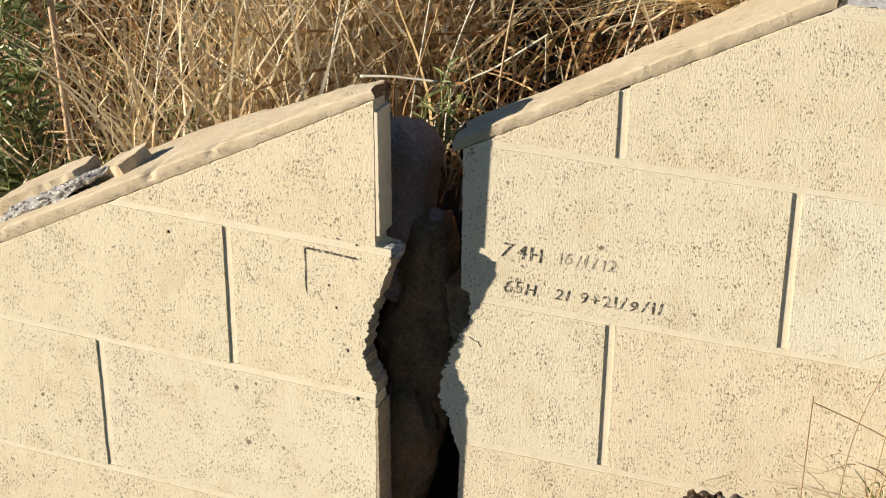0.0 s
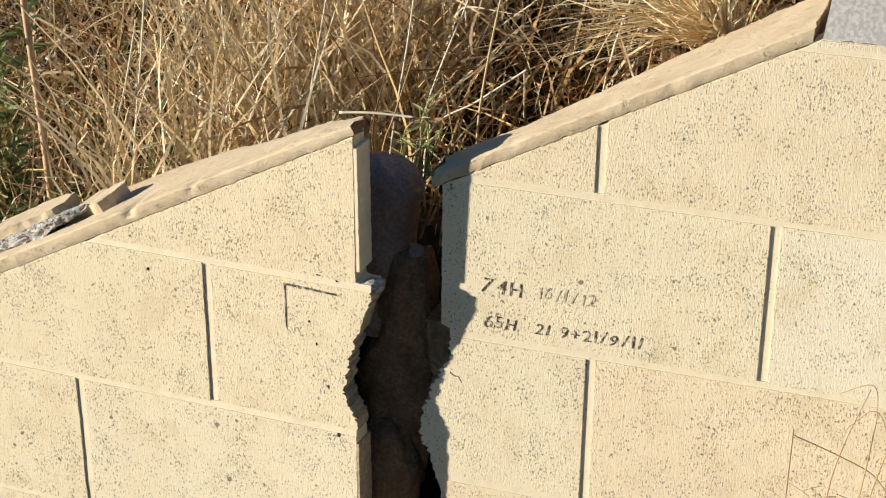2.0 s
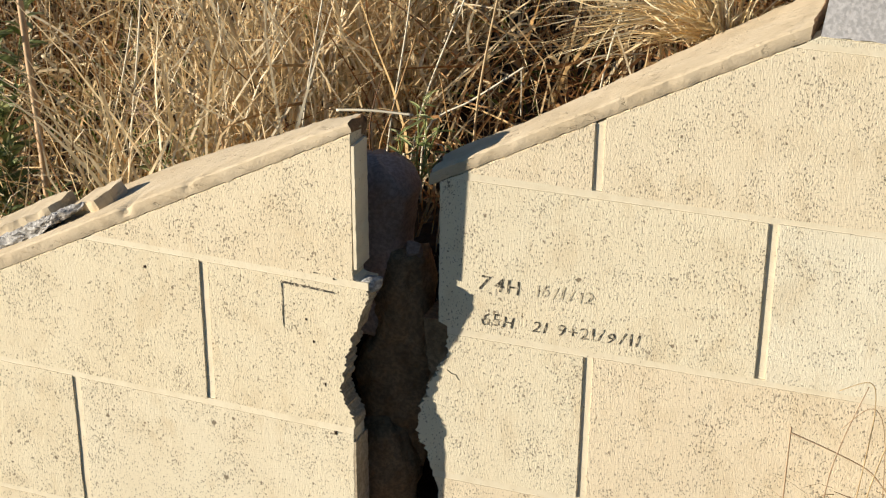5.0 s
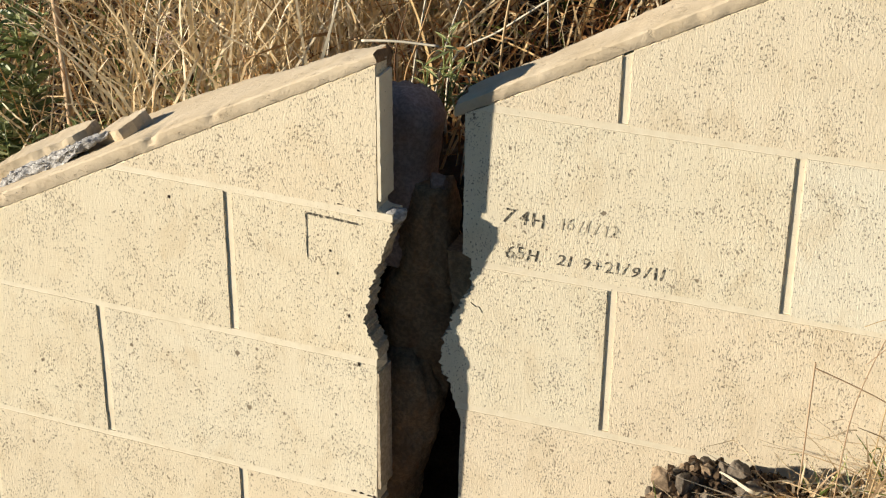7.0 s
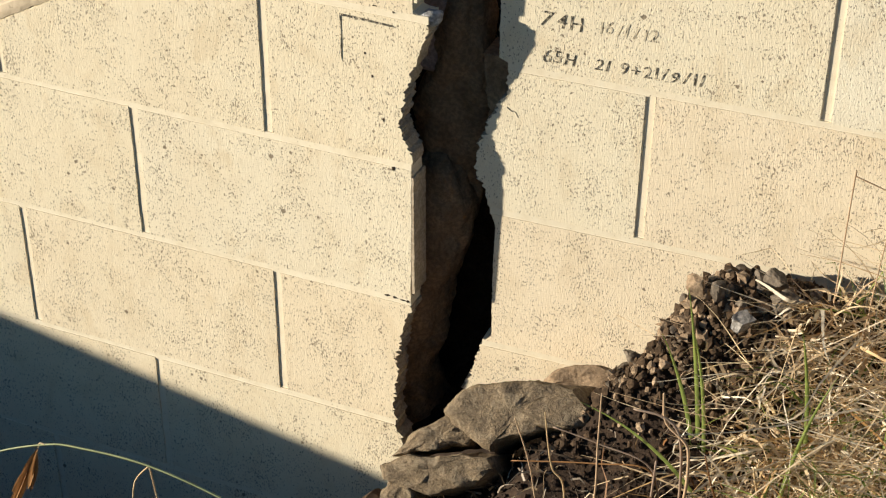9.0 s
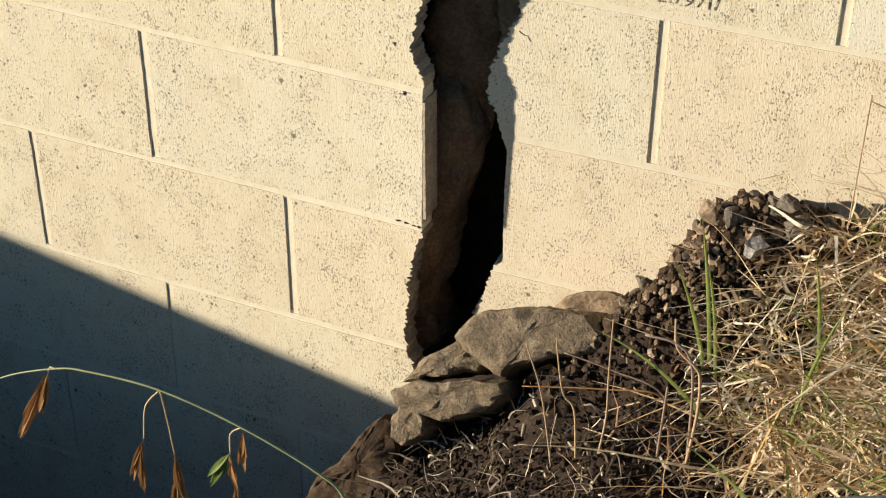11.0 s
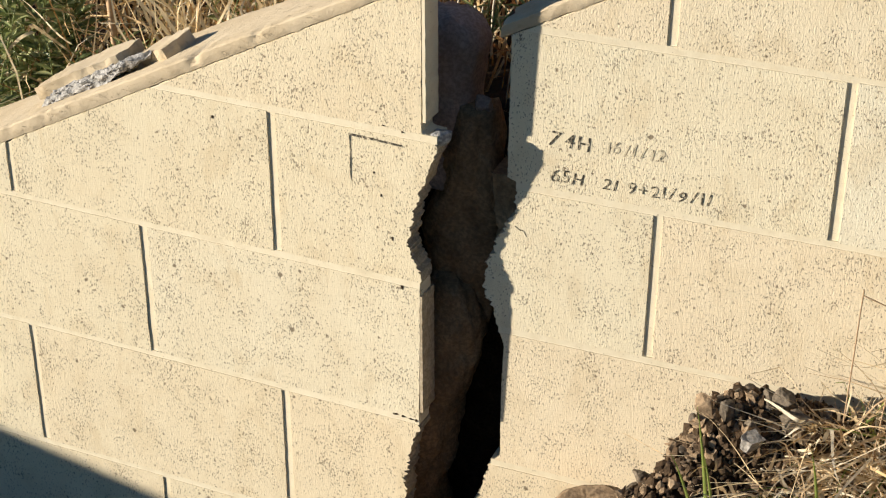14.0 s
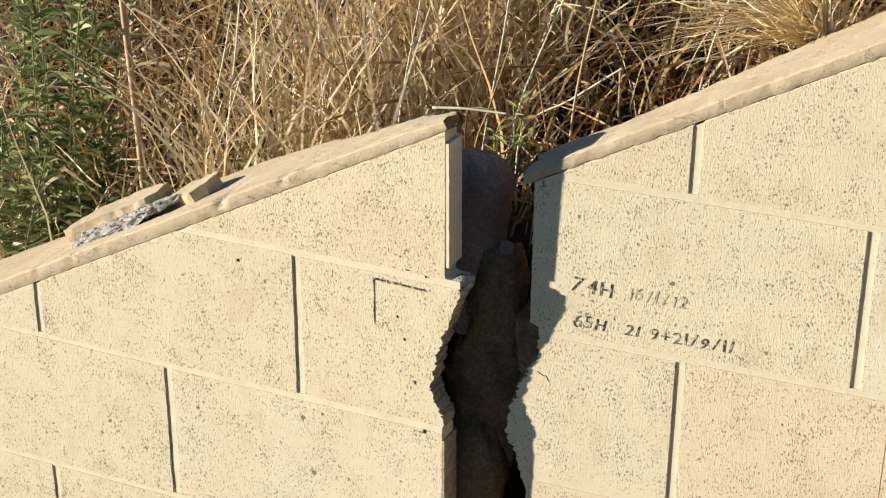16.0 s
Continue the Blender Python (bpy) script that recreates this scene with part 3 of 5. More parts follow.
for rows, seed, rough, label in (([(-0.24, -0.275, 0.100, 0.045, 0.03), (-0.14, -0.272, 0.088, 0.048, 0.034), (-0.08, -0.266, 0.082, 0.046, 0.034), (-0.02, -0.257, 0.076, 0.035, 0.034), (0.03, -0.256, 0.074, 0.033, 0.034), (0.062, -0.250, 0.072, 0.024, 0.024)], 1.0, 0.24, "dark upper grout stump"),
                                 ([(-1.2, -0.34, 0.10, 0.07, 0.05), (-0.62, -0.350, 0.09, 0.066, 0.05), (-0.56, -0.352, 0.085, 0.062, 0.05), (-0.47, -0.345, 0.08, 0.056, 0.048), (-0.364, -0.318, 0.078, 0.052, 0.045),
                                   (-0.30, -0.288, 0.075, 0.052, 0.042), (-0.24, -0.276, 0.075, 0.042, 0.040), (-0.185, -0.278, 0.075, 0.032, 0.034), (-0.165, -0.285, 0.08, 0.016, 0.02)], 3.0, 0.22, "brown lower grout stump, leaning")):
    stump = part("stump", lump_column(0.8, rows, seed, rough), GROUT, core, label, True)
    stump.matrix_parent_inverse = core.matrix_world.inverted()
tagged(part("end_cell", lump_column(0.7, [(-0.05, -0.30, 0.095, 0.04, 0.045), (0.08, -0.298, 0.09, 0.041, 0.045), (0.14, -0.294, 0.09, 0.047, 0.045), (0.158, -0.297, 0.09, 0.042, 0.042), (0.170, -0.302, 0.09, 0.026, 0.032)], 4.0, 0.08), CELL, None, "", True),
       "rounded brown stained block cell behind the broken wall end", "block cell")


def web_stub():
    """The snapped cross web of the hollow block, left standing on the sound wall."""
    bm = bmesh.new()
    ragged = [(-0.218 + 0.012 * ((-0.004 - v) / 0.1) + 0.004 * noise.noise((v * 120, 2, 9)), v) for v in np.linspace(-0.006, -0.108, 22)]
    prism([(-0.165, -0.004)] + ragged + [(-0.165, -0.108)], 0.034, 0.085, 0, bm)
    return bm


part("web_stub", web_stub(), GROUT, wall_right, "dark snapped web of a hollow block")


def broken_chunk(size, seed, cuts=9, detail=3):
    """A faceted, rough stone of about that size, its foot at z = 0."""
    rng = random.Random(seed)
    bm = bmesh.new()
    bmesh.ops.create_icosphere(bm, subdivisions=detail, radius=1.0)
    planes = []
    for _ in range(cuts):
        d = Vector((rng.gauss(0, 1), rng.gauss(0, 1), rng.gauss(0, 0.8))).normalized()
        planes.append((d, rng.uniform(0.32, 0.62)))
    for v in bm.verts:
        for d, at in planes:
            over = v.co.dot(d) - at
            if over > 0:
                v.co -= d * over
        v.co *= 1 + 0.07 * noise.fractal(v.co * 2.6 + Vector((seed, 0, 0)), 0.8, 2.1, 6)
        ledge = v.co.z * 5 + noise.noise(v.co * 1.5 + Vector((seed, 4, 0))) * 2
        v.co *= 1 + 0.018 * (abs((ledge % 1.0) - 0.5) * 2 - 0.5)
        v.co += Vector((noise.noise(v.co * 9 + Vector((seed, 1, 2))), noise.noise(v.co * 9 + Vector((5, seed, 1))), noise.noise(v.co * 9 + Vector((3, 7, seed))))) * 0.02
        v.co = Vector((v.co.x * size[0] / 2, v.co.y * size[1] / 2, v.co.z * size[2] / 2))
    low = min(v.co.z for v in bm.verts)
    for v in bm.verts:
        v.co.z -= low
    return bm


def stone(name, size, m, mat, seed, label, category, cuts=9, detail=5, group=""):
    ob = part(name, broken_chunk(size, seed, cuts, detail), mat)
    for f in ob.data.polygons:
        f.use_smooth = detail > 3
    ob.data.set_sharp_from_angle(angle=radians(24))
    ob.matrix_world = m
    return tagged(ob, label, category, group)


chunk = stone("mortar_chunk", (0.035, 0.03, 0.026), pose(-0.262, -0.03, 0.052), BROKEN, 21, "ragged grey chunk of broken mortar at the crack", "mortar chunk", 5, 3)

stone("mortar_chunk", (0.034, 0.03, 0.022), pose(-0.241, 0.058, 0.060, 0, 12, 20), CELL, 23, "pale broken lump on top of the grout column", "mortar chunk", 6, 3)

# rocks at the lip of the hollow
def ledge_rock(outline, plane, y, depth, lean, seed, label, mat=ROCK):
    """A split stone: an angular outline in (x, z), tapering to the front, its top leaning back, broken and rough all over."""
    pts = [Vector((a, 0, b)) for a, b in outline]
    mid = sum(pts, Vector()) / len(pts)
    loop = [p.lerp(pts[(i + 1) % len(pts)], k / 10) for i, p in enumerate(pts) for k in range(10)]
    low = min(p.z for p in pts)
    bm = bmesh.new()
    rings = []
    for size, d in ((0.12, 0.01), (0.3, 0.0), (0.48, 0.0), (0.64, 0.01), (0.78, 0.01), (0.90, 0.025), (0.96, 0.07), (0.99, 0.14), (1.0, 0.25), (1.0, 0.4), (1.0, 0.6), (0.97, 0.8), (0.85, 1.0), (0.3, 1.0)):
        ring = []
        for p in loop:
            q = mid + (p - mid) * size
            q.y = y + d * depth + (q.z - low) * lean
            q.z += 0.75 * (plane - q.y)
            n3 = Vector((noise.fractal(q * 24 + Vector((seed, 0, 0)), 0.7, 2.1, 5), noise.fractal(q * 24 + Vector((0, seed, 5)), 0.7, 2.1, 5), noise.fractal(q * 24 + Vector((3, 0, seed)), 0.7, 2.1, 5)))
            step = abs(((q.z + q.x * 0.3) * 34 + noise.noise(q * 20) * 1.2) % 1.0 - 0.5)
            ring.append(bm.verts.new(q + n3 * 0.0045 + Vector((0, 0.0035 * step, 0))))
        rings.append(ring)
    n = len(loop)
    for a, b in zip(rings, rings[1:]):
        for k in range(n):
            bm.faces.new((a[k], a[(k + 1) % n], b[(k + 1) % n], b[k]))
    bm.faces.new(rings[0][::-1])
    bm.faces.new(rings[-1])
    ob = part("rock", bm, mat, None, "", True)
    ob.data.set_sharp_from_angle(angle=radians(28))
    return tagged(ob, label, "rock")


ledge_rock([(-0.178, -0.406), (-0.163, -0.369), (-0.141, -0.351), (-0.105, -0.338), (-0.061, -0.326), (-0.018, -0.320), (0.006, -0.345), (0.0, -0.374), (-0.057, -0.402), (-0.100, -0.430), (-0.108, -0.447), (-0.14, -0.431)],
           -0.15, -0.225, 0.12, 0.50, 2.0, "large brown-grey angular rock wedged below the crack")
ledge_rock([(-0.238, -0.478), (-0.214, -0.434), (-0.172, -0.390), (-0.145, -0.392), (-0.126, -0.408), (-0.138, -0.430), (-0.160, -0.436), (-0.183, -0.452), (-0.206, -0.458)],
           -0.17, -0.222, 0.10, 0.35, 5.0, "split corner of a brown-grey angular rock")
ledge_rock([(-0.242, -0.488), (-0.206, -0.466), (-0.170, -0.458), (-0.137, -0.442), (-0.102, -0.434), (-0.092, -0.452), (-0.114, -0.484), (-0.169, -0.517), (-0.201, -0.515), (-0.235, -0.511)],
           -0.17, -0.255, 0.13, 0.30, 7.0, "grey split rock under a larger one")
ledge_rock([(-0.10, -0.425), (-0.090, -0.396), (-0.074, -0.374), (-0.050, -0.356), (-0.020, -0.348), (0.01, -0.352), (0.02, -0.40)], -0.06, -0.085, 0.05, 0.15, 13.0, "flat tan rock leaning on the block wall", CLOD)
ledge_rock([(-0.345, -0.640), (-0.330, -0.605), (-0.302, -0.562), (-0.278, -0.518), (-0.264, -0.488), (-0.247, -0.470), (-0.230, -0.476), (-0.224, -0.51), (-0.230, -0.56), (-0.26, -0.64), (-0.32, -0.67)],
           -0.25, -0.29, 0.12, 0.25, 9.0, "brown rock hanging over the edge of the hollow", DARK_CLOD)
ledge_rock([(-0.235, -0.494), (-0.224, -0.474), (-0.202, -0.469), (-0.188, -0.482), (-0.186, -0.505), (-0.212, -0.53), (-0.232, -0.52)], -0.22, -0.262, 0.08, 0.3, 17.0, "small brown rock beside larger ones")
stone("rock", (0.16, 0.15, 0.19), pose(-0.305, -0.36, -0.70, 0, 10, 10), ROCK, 27, "dark brown rock at the edge of the hollow", "rock", 12)


def roughen(ob, scale, amount):
    for v in ob.data.vertices:
        q = v.co * scale
        v.co += Vector((noise.noise(q), noise.noise(q + Vector((9, 0, 0))), noise.noise(q + Vector((0, 9, 0))))) * amount


# mortar pieces lying on the sloping coping
def on_cap(u, y, lift=0.0, turn=0.0, tip=0.0):
    s, r = LEFT_CAP
    return LEFT_M @ pose(u, y, r + s * u + 0.0185 + lift) @ pose(0, 0, 0, 0, -math.degrees(math.atan(s)) + tip, 0) @ pose(0, 0, 0, 0, 0, turn)


def plate(outline, thick, seed):
    bm = prism(outline, 0, thick)
    bmesh.ops.subdivide_edges(bm, edges=bm.edges[:], cuts=3, use_grid_fill=True)
    bmesh.ops.triangulate(bm, faces=bm.faces[:])
    bmesh.ops.subdivide_edges(bm, edges=[e for e in bm.edges if e.calc_length() > 0.012], cuts=1)
    for v in bm.verts:
        v.co += Vector((noise.noise(v.co * 60 + Vector((seed, 0, 0))), noise.noise(v.co * 60 + Vector((0, seed, 0))), noise.noise(v.co * 60 + Vector((0, 0, seed))))) * 0.003
        v.co = Vector((v.co.x, v.co.z, -v.co.y + thick))
    return bm


p1 = part("mortar_plate", plate([(-0.086, -0.022), (-0.02, -0.028), (0.066, -0.032), (0.080, -0.018), (0.076, 0.016), (0.040, 0.036), (-0.050, 0.036), (-0.088, 0.006)], 0.016, 1), CAP)
p1.matrix_world = on_cap(-0.310, 0.086, 0.012, 4, -1) @ pose(0, 0, 0.002, 4, 0, 0)
tagged(p1, "loose flat tan mortar plate lying on the coping", "mortar piece", "pieces on the coping")
p2 = stone("mortar_piece", (0.21, 0.050, 0.040), on_cap(-0.270, 0.054, -0.008, 5, -3), BROKEN, 31, "long grey broken mortar piece with rough stony face", "mortar piece", 6, 5, "pieces on the coping")
roughen(p2, 130, 0.0050)
roughen(p2, 330, 0.0026)
p3 = part("mortar_plate", plate([(-0.046, -0.016), (-0.03, -0.026), (0.028, -0.028), (0.040, -0.012), (0.036, 0.018), (0.012, 0.030), (-0.038, 0.022)], 0.017, 7), CAP)
p3.matrix_world = on_cap(-0.186, 0.080, 0.0, -18, -2) @ pose(0, 0, 0.001, 4, 0, 0)
tagged(p3, "small loose tan mortar piece lying on the coping", "mortar piece", "pieces on the coping")


# ---- plants ----
def blade_mesh(name, mat, base, tip_dir, length, width, bend, segs=4, seed=1, kink=0.0, y_low=None, y_high=None):
    """Many thin blades at once. base: (n, 3); tip_dir: (n, 3) unit; bend: (n, 3) added at the tip."""
    rng = np.random.default_rng(seed)
    n = len(base)
    side = np.cross(tip_dir, rng.normal(size=(n, 3)))
    side /= np.linalg.norm(side, axis=1)[:, None] + 1e-9
    verts = np.zeros((n, segs + 1, 2, 3))
    wig = rng.normal(size=(n, 3)) * kink * length[:, None]
    for i in range(segs + 1):
        s = i / segs
        mid = base + tip_dir * (length * s)[:, None] + bend * s * s + wig * math.sin(s * 5.0) * 0.3
        w = (width * (1.0 - 0.85 * s ** 2) / 2)[:, None]
        verts[:, i, 0], verts[:, i, 1] = mid - side * w, mid + side * w
    idx = np.arange(n * (segs + 1) * 2).reshape(n, segs + 1, 2)
    faces = np.stack([idx[:, :-1, 0], idx[:, :-1, 1], idx[:, 1:, 1], idx[:, 1:, 0]], -1).reshape(-1, 4)
    me = bpy.data.meshes.new(name)
    v = verts.reshape(-1, 3)
    if y_low is not None:
        v[:, 1] = np.where(v[:, 1] < y_low, 2 * y_low - v[:, 1], v[:, 1])
    if y_high is not None:
        v[:, 1] = np.where(v[:, 1] > y_high, 2 * y_high - v[:, 1], v[:, 1])
    me.vertices.add(len(v))
    me.vertices.foreach_set("co", v.ravel())
    me.loops.add(faces.size)
    me.loops.foreach_set("vertex_index", faces.ravel().astype(np.int32))
    me.polygons.add(len(faces))
    me.polygons.foreach_set("loop_start", np.arange(0, faces.size, 4, dtype=np.int32))
    me.update(calc_edges=True)
    me.validate()
    me.materials.append(mat)
    return new(name, me)


def drop(x, y):
    return float(ground_height(np.array([x]), np.array([y]))[0])


def unit(v):
    return v / (np.linalg.norm(v, axis=1)[:, None] + 1e-9)


def field(name, mat, n, xr, yr, length, width, tilt, droop, seed, label, category, keep=None, lift=0.0, kink=0.15, segs=4):
    """Blades scattered over a stretch of ground."""
    rear = yr[1] > 0.5
    rng = np.random.default_rng(seed)
    x, y = rng.uniform(*xr, n), rng.uniform(*yr, n)
    if keep is not None:
        ok = keep(x, y, rng)
        x, y = x[ok], y[ok]
    n = len(x)
    z = ground_height(x, y) + rng.uniform(0, 1, n) * lift
    d = unit(np.stack([rng.normal(0, tilt, n), rng.normal(0, tilt, n), np.ones(n)], 1))
    ln = rng.uniform(*length, n)
    bend = np.stack([rng.normal(0, droop, n), rng.normal(0, droop, n), -abs(rng.normal(0, droop, n))], 1) * ln[:, None]
    ob = blade_mesh(name, mat, np.stack([x, y, z - 0.01], 1), d, ln, rng.uniform(*width, n), bend, segs, seed, kink, 0.15 if rear else None, None if rear else -0.02)
    return tagged(ob, label, category, kind="stuff")


def clumps(x, y, f, shift):
    return 0.5 + 0.25 * (np.sin(x * f + shift) * np.cos(y * f * 0.9 + 2 * shift) + np.sin(x * f * 2.3 + y * f * 1.7 + shift))


def behind(f, least):
    def keep(x, y, rng):
        thin = 0.60 * np.exp(-((x + 0.06) / 0.22) ** 2 - ((y - 0.4) / 0.4) ** 2) + 0.80 * np.exp(-((x + 0.88) / 0.10) ** 2) + 0.2 * np.exp(-((x + 1.2) / 0.12) ** 2)
        return (y > 0.17) & (rng.uniform(0, 1, len(x)) < (least + clumps(x, y, f, least * 9)) * (1 - thin))
    return keep


def shaded_hollow(x, y, rng):
    return (y > 0.19) & (rng.uniform(0, 1, len(x)) < np.exp(-((x - 0.03) / 0.20) ** 2))


field("dry_grass", STRAW, 4700, (-2.5, 1.2), (0.21, 2.4), (0.15, 0.48), (0.0026, 0.0062), 0.24, 0.50, 11, "dense tangle of dry straw-coloured grass behind the wall", "dry grass", behind(7, 0.2), kink=0.12, segs=5)
field("dry_stalks", BROWN, 4300, (-2.5, 1.2), (0.20, 2.4), (0.15, 0.50), (0.002, 0.0056), 0.32, 0.3, 12, "brown dead stalks among the dry grass", "dead stalks", behind(5, 0.2), kink=0.2)
field("bleached_grass", PALE, 5000, (-2.5, 1.2), (0.18, 2.4), (0.16, 0.55), (0.0028, 0.0068), 0.17, 0.35, 13, "bleached upright grass stems behind the wall", "dry grass", behind(6, 0.25), kink=0.10)
field("curled_leaves", PALE, 7500, (-2.5, 1.2), (0.26, 1.9), (0.04, 0.11), (0.0028, 0.0075), 0.8, 1.3, 16, "broad curled dry grass leaves", "dry grass", behind(6, 0.2), lift=0.30, kink=0.25, segs=7)
field("curled_leaves", STRAW, 3600, (-2.5, 1.2), (0.24, 1.5), (0.04, 0.12), (0.003, 0.0075), 1.1, 1.2, 18, "small curled brown grass leaves", "dry grass", behind(9, 0.2), lift=0.26, kink=0.3, segs=7)
field("fallen_straw", PALE, 2600, (-2.5, 1.2), (0.30, 1.8), (0.05, 0.15), (0.002, 0.0050), 1.6, 0.5, 15, "bleached straw lying across the standing grass", "dry grass", behind(8, 0.2), lift=0.24)
field("bleached_grass", PALE, 2300, (-0.85, -0.4), (0.2, 1.3), (0.25, 0.55), (0.003, 0.0070), 0.18, 0.30, 17, "bleached upright grass stems beside the green weeds", "dry grass", behind(9, 0.2), kink=0.08)
field("green_undergrowth", GREEN, 3200, (-2.5, 1.0), (0.17, 1.3), (0.06, 0.24), (0.003, 0.0075), 0.40, 0.5, 14, "sparse green grass among the dry stems", "grass", behind(4, -0.1))
field("curled_leaves", BROWN, 2600, (-0.4, 0.5), (0.19, 0.85), (0.03, 0.09), (0.003, 0.0065), 1.3, 1.4, 19, "dark curled dead leaves in the shaded hollow of the grass", "dry grass", shaded_hollow, lift=0.20, kink=0.3, segs=7)


def tufts(name, mat, n, per, xr, yr, length, width, tilt, droop, seed, label, category, keep, lift=0.0):
    """Blades that spring from many small tufts."""
    rng = np.random.default_rng(seed)
    cx, cy = rng.uniform(*xr, n), rng.uniform(*yr, n)
    ok = keep(cx, cy, rng)
    cx, cy = cx[ok], cy[ok]
    x = np.repeat(cx, per) + rng.normal(0, 0.008, len(cx) * per)
    y = np.repeat(cy, per) + rng.normal(0, 0.008, len(cx) * per)
    lean = np.repeat(rng.normal(0, tilt * 0.7, (len(cx), 2)), per, axis=0) + rng.normal(0, tilt, (len(x), 2))
    d = unit(np.concatenate([lean, np.ones((len(x), 1))], 1))
    ln = rng.uniform(*length, len(x)) * np.repeat(rng.uniform(0.7, 1.1, len(cx)), per)
    bend = np.concatenate([lean * droop, -abs(rng.normal(0, droop, (len(x), 1)))], 1) * ln[:, None]
    z = ground_height(x, y) - 0.006 + rng.uniform(0, lift, len(x)) if lift else ground_height(x, y) - 0.006
    tip = x + d[:, 0] * ln + bend[:, 0]
    fine = tip > 0.0
    x, y, z, d, ln, bend = x[fine], y[fine], z[fine], d[fine], ln[fine], bend[fine]
    ob = blade_mesh(name, mat, np.stack([x, y, z], 1), d, ln, rng.uniform(*width, len(x)), bend, 8, seed, 0.38, None, -0.02)
    return tagged(ob, label, category, kind="stuff")


def hay_side(x, y, r):
    return (x > 0.225 + 0.72 * np.clip(-0.2 - y, 0, 1) + r.normal(0, 0.03, len(x))) & ((y < -0.13) | (x > 0.27)) & (clumps(x, y, 31, 1.7) > 0.43 + r.normal(0, 0.10, len(x)))


def mixed_side(x, y, r):
    return (x > 0.17 + 0.80 * np.clip(-0.2 - y, 0, 1) + r.normal(0, 0.04, len(x))) & (y < -0.15)


tufts("bank_hay", BANK_HAY, 400, 9, (0.1, 0.75), (-0.75, -0.05), (0.05, 0.15), (0.0020, 0.0052), 0.75, 1.1, 21, "matted pale hay on the earth bank", "dry grass", hay_side, 0.02)
tufts("bank_straw", STRAW, 100, 10, (0.02, 0.75), (-0.75, -0.1), (0.05, 0.14), (0.0016, 0.0042), 0.8, 0.8, 22, "brown straw tufts on the earth bank", "dry grass", mixed_side, 0.02)
tufts("bank_grass", GREEN, 150, 8, (0.05, 0.7), (-0.7, -0.12), (0.06, 0.16), (0.0026, 0.0062), 0.45, 0.6, 23, "green grass tufts growing through the hay on the bank", "grass", mixed_side)
field("bank_stems", BROWN, 150, (0.0, 0.6), (-0.6, -0.1), (0.05, 0.11), (0.0016, 0.0034), 0.35, 0.35, 26, "thin upright brown stems on the bank", "dead stems", lambda x, y, r: (x > 0.02) & (y < -0.18), 0.0, 0.25)
field("bank_stems", BANK_HAY, 200, (0.2, 0.6), (-0.6, -0.2), (0.06, 0.14), (0.0022, 0.0046), 0.5, 0.3, 29, "long pale stems crossing over the bank", "dead stems", hay_side, 0.03, 0.12)
field("hay_mat", BANK_HAY, 4200, (0.1, 0.75), (-0.75, -0.05), (0.02, 0.080), (0.0020, 0.0050), 0.75, 1.1, 25, "loose pale hay lying on the bank", "dry grass", hay_side, 0.05, 0.55, 8)
field("hay_mat", STRAW, 900, (0.1, 0.75), (-0.75, -0.05), (0.03, 0.10), (0.0016, 0.0046), 1.8, 1.2, 27, "curled brown hay lying on the bank", "dry grass", hay_side, 0.035, 0.35, 7)
def heap_side(x, y, r):
    return (x > 0.165 + 0.45 * np.clip(-0.24 - y, 0, 1) + 0.22 * np.clip(y + 0.2, 0, 1) + r.normal(0, 0.018, len(x))) & (clumps(x, y, 43, 0.6) > 0.40 + r.normal(0, 0.10, len(x)))


field("hay_mat", BANK_HAY, 3600, (0.12, 0.5), (-0.36, -0.10), (0.02, 0.075), (0.0018, 0.0050), 0.65, 1.0, 31, "pale hay matted over the foot of the rubble", "dry grass", heap_side, 0.05, 0.5, 8)
field("hay_mat", STRAW, 700, (0.12, 0.5), (-0.36, -0.10), (0.03, 0.10), (0.0016, 0.0044), 1.0, 1.0, 32, "brown hay matted over the foot of the rubble", "dry grass", heap_side, 0.04, 0.35, 7)
tufts("bank_hay", BANK_HAY, 110, 9, (0.20, 0.6), (-0.26, -0.06), (0.05, 0.12), (0.0018, 0.0042), 0.45, 0.8, 33, "upright pale hay tufts against the wall", "dry grass", lambda x, y, r: x > 0.225 + r.normal(0, 0.012, len(x)))
tufts("bank_grass", GREEN, 36, 7, (0.17, 0.45), (-0.24, -0.08), (0.05, 0.11), (0.0022, 0.0046), 0.4, 0.6, 34, "green grass tufts at the foot of the wall", "grass", lambda x, y, r: x > 0.18)
field("bank_grass", GREEN, 260, (0.12, 0.7), (-0.7, -0.12), (0.06, 0.16), (0.0016, 0.0042), 0.6, 0.7, 28, "thin green grass blades among the hay on the bank", "grass", hay_side, 0.02, 0.1)
field("stubble", LITTER, 1700, (-0.27, 0.3), (-0.7, -0.2), (0.012, 0.045), (0.0014, 0.0036), 1.6, 0.6, 24, "dead stubble and litter on dark earth", "dead stubble", lambda x, y, r: x > -0.25 + r.normal(0, 0.015, len(x)), 0.02, 0.3)
field("stubble", BANK_HAY, 420, (-0.25, 0.3), (-0.7, -0.2), (0.015, 0.06), (0.0012, 0.0028), 1.6, 0.5, 30, "pale straw ends scattered on dark earth", "dead stubble", lambda x, y, r: x > -0.22 + r.normal(0, 0.015, len(x)), 0.02, 0.2)


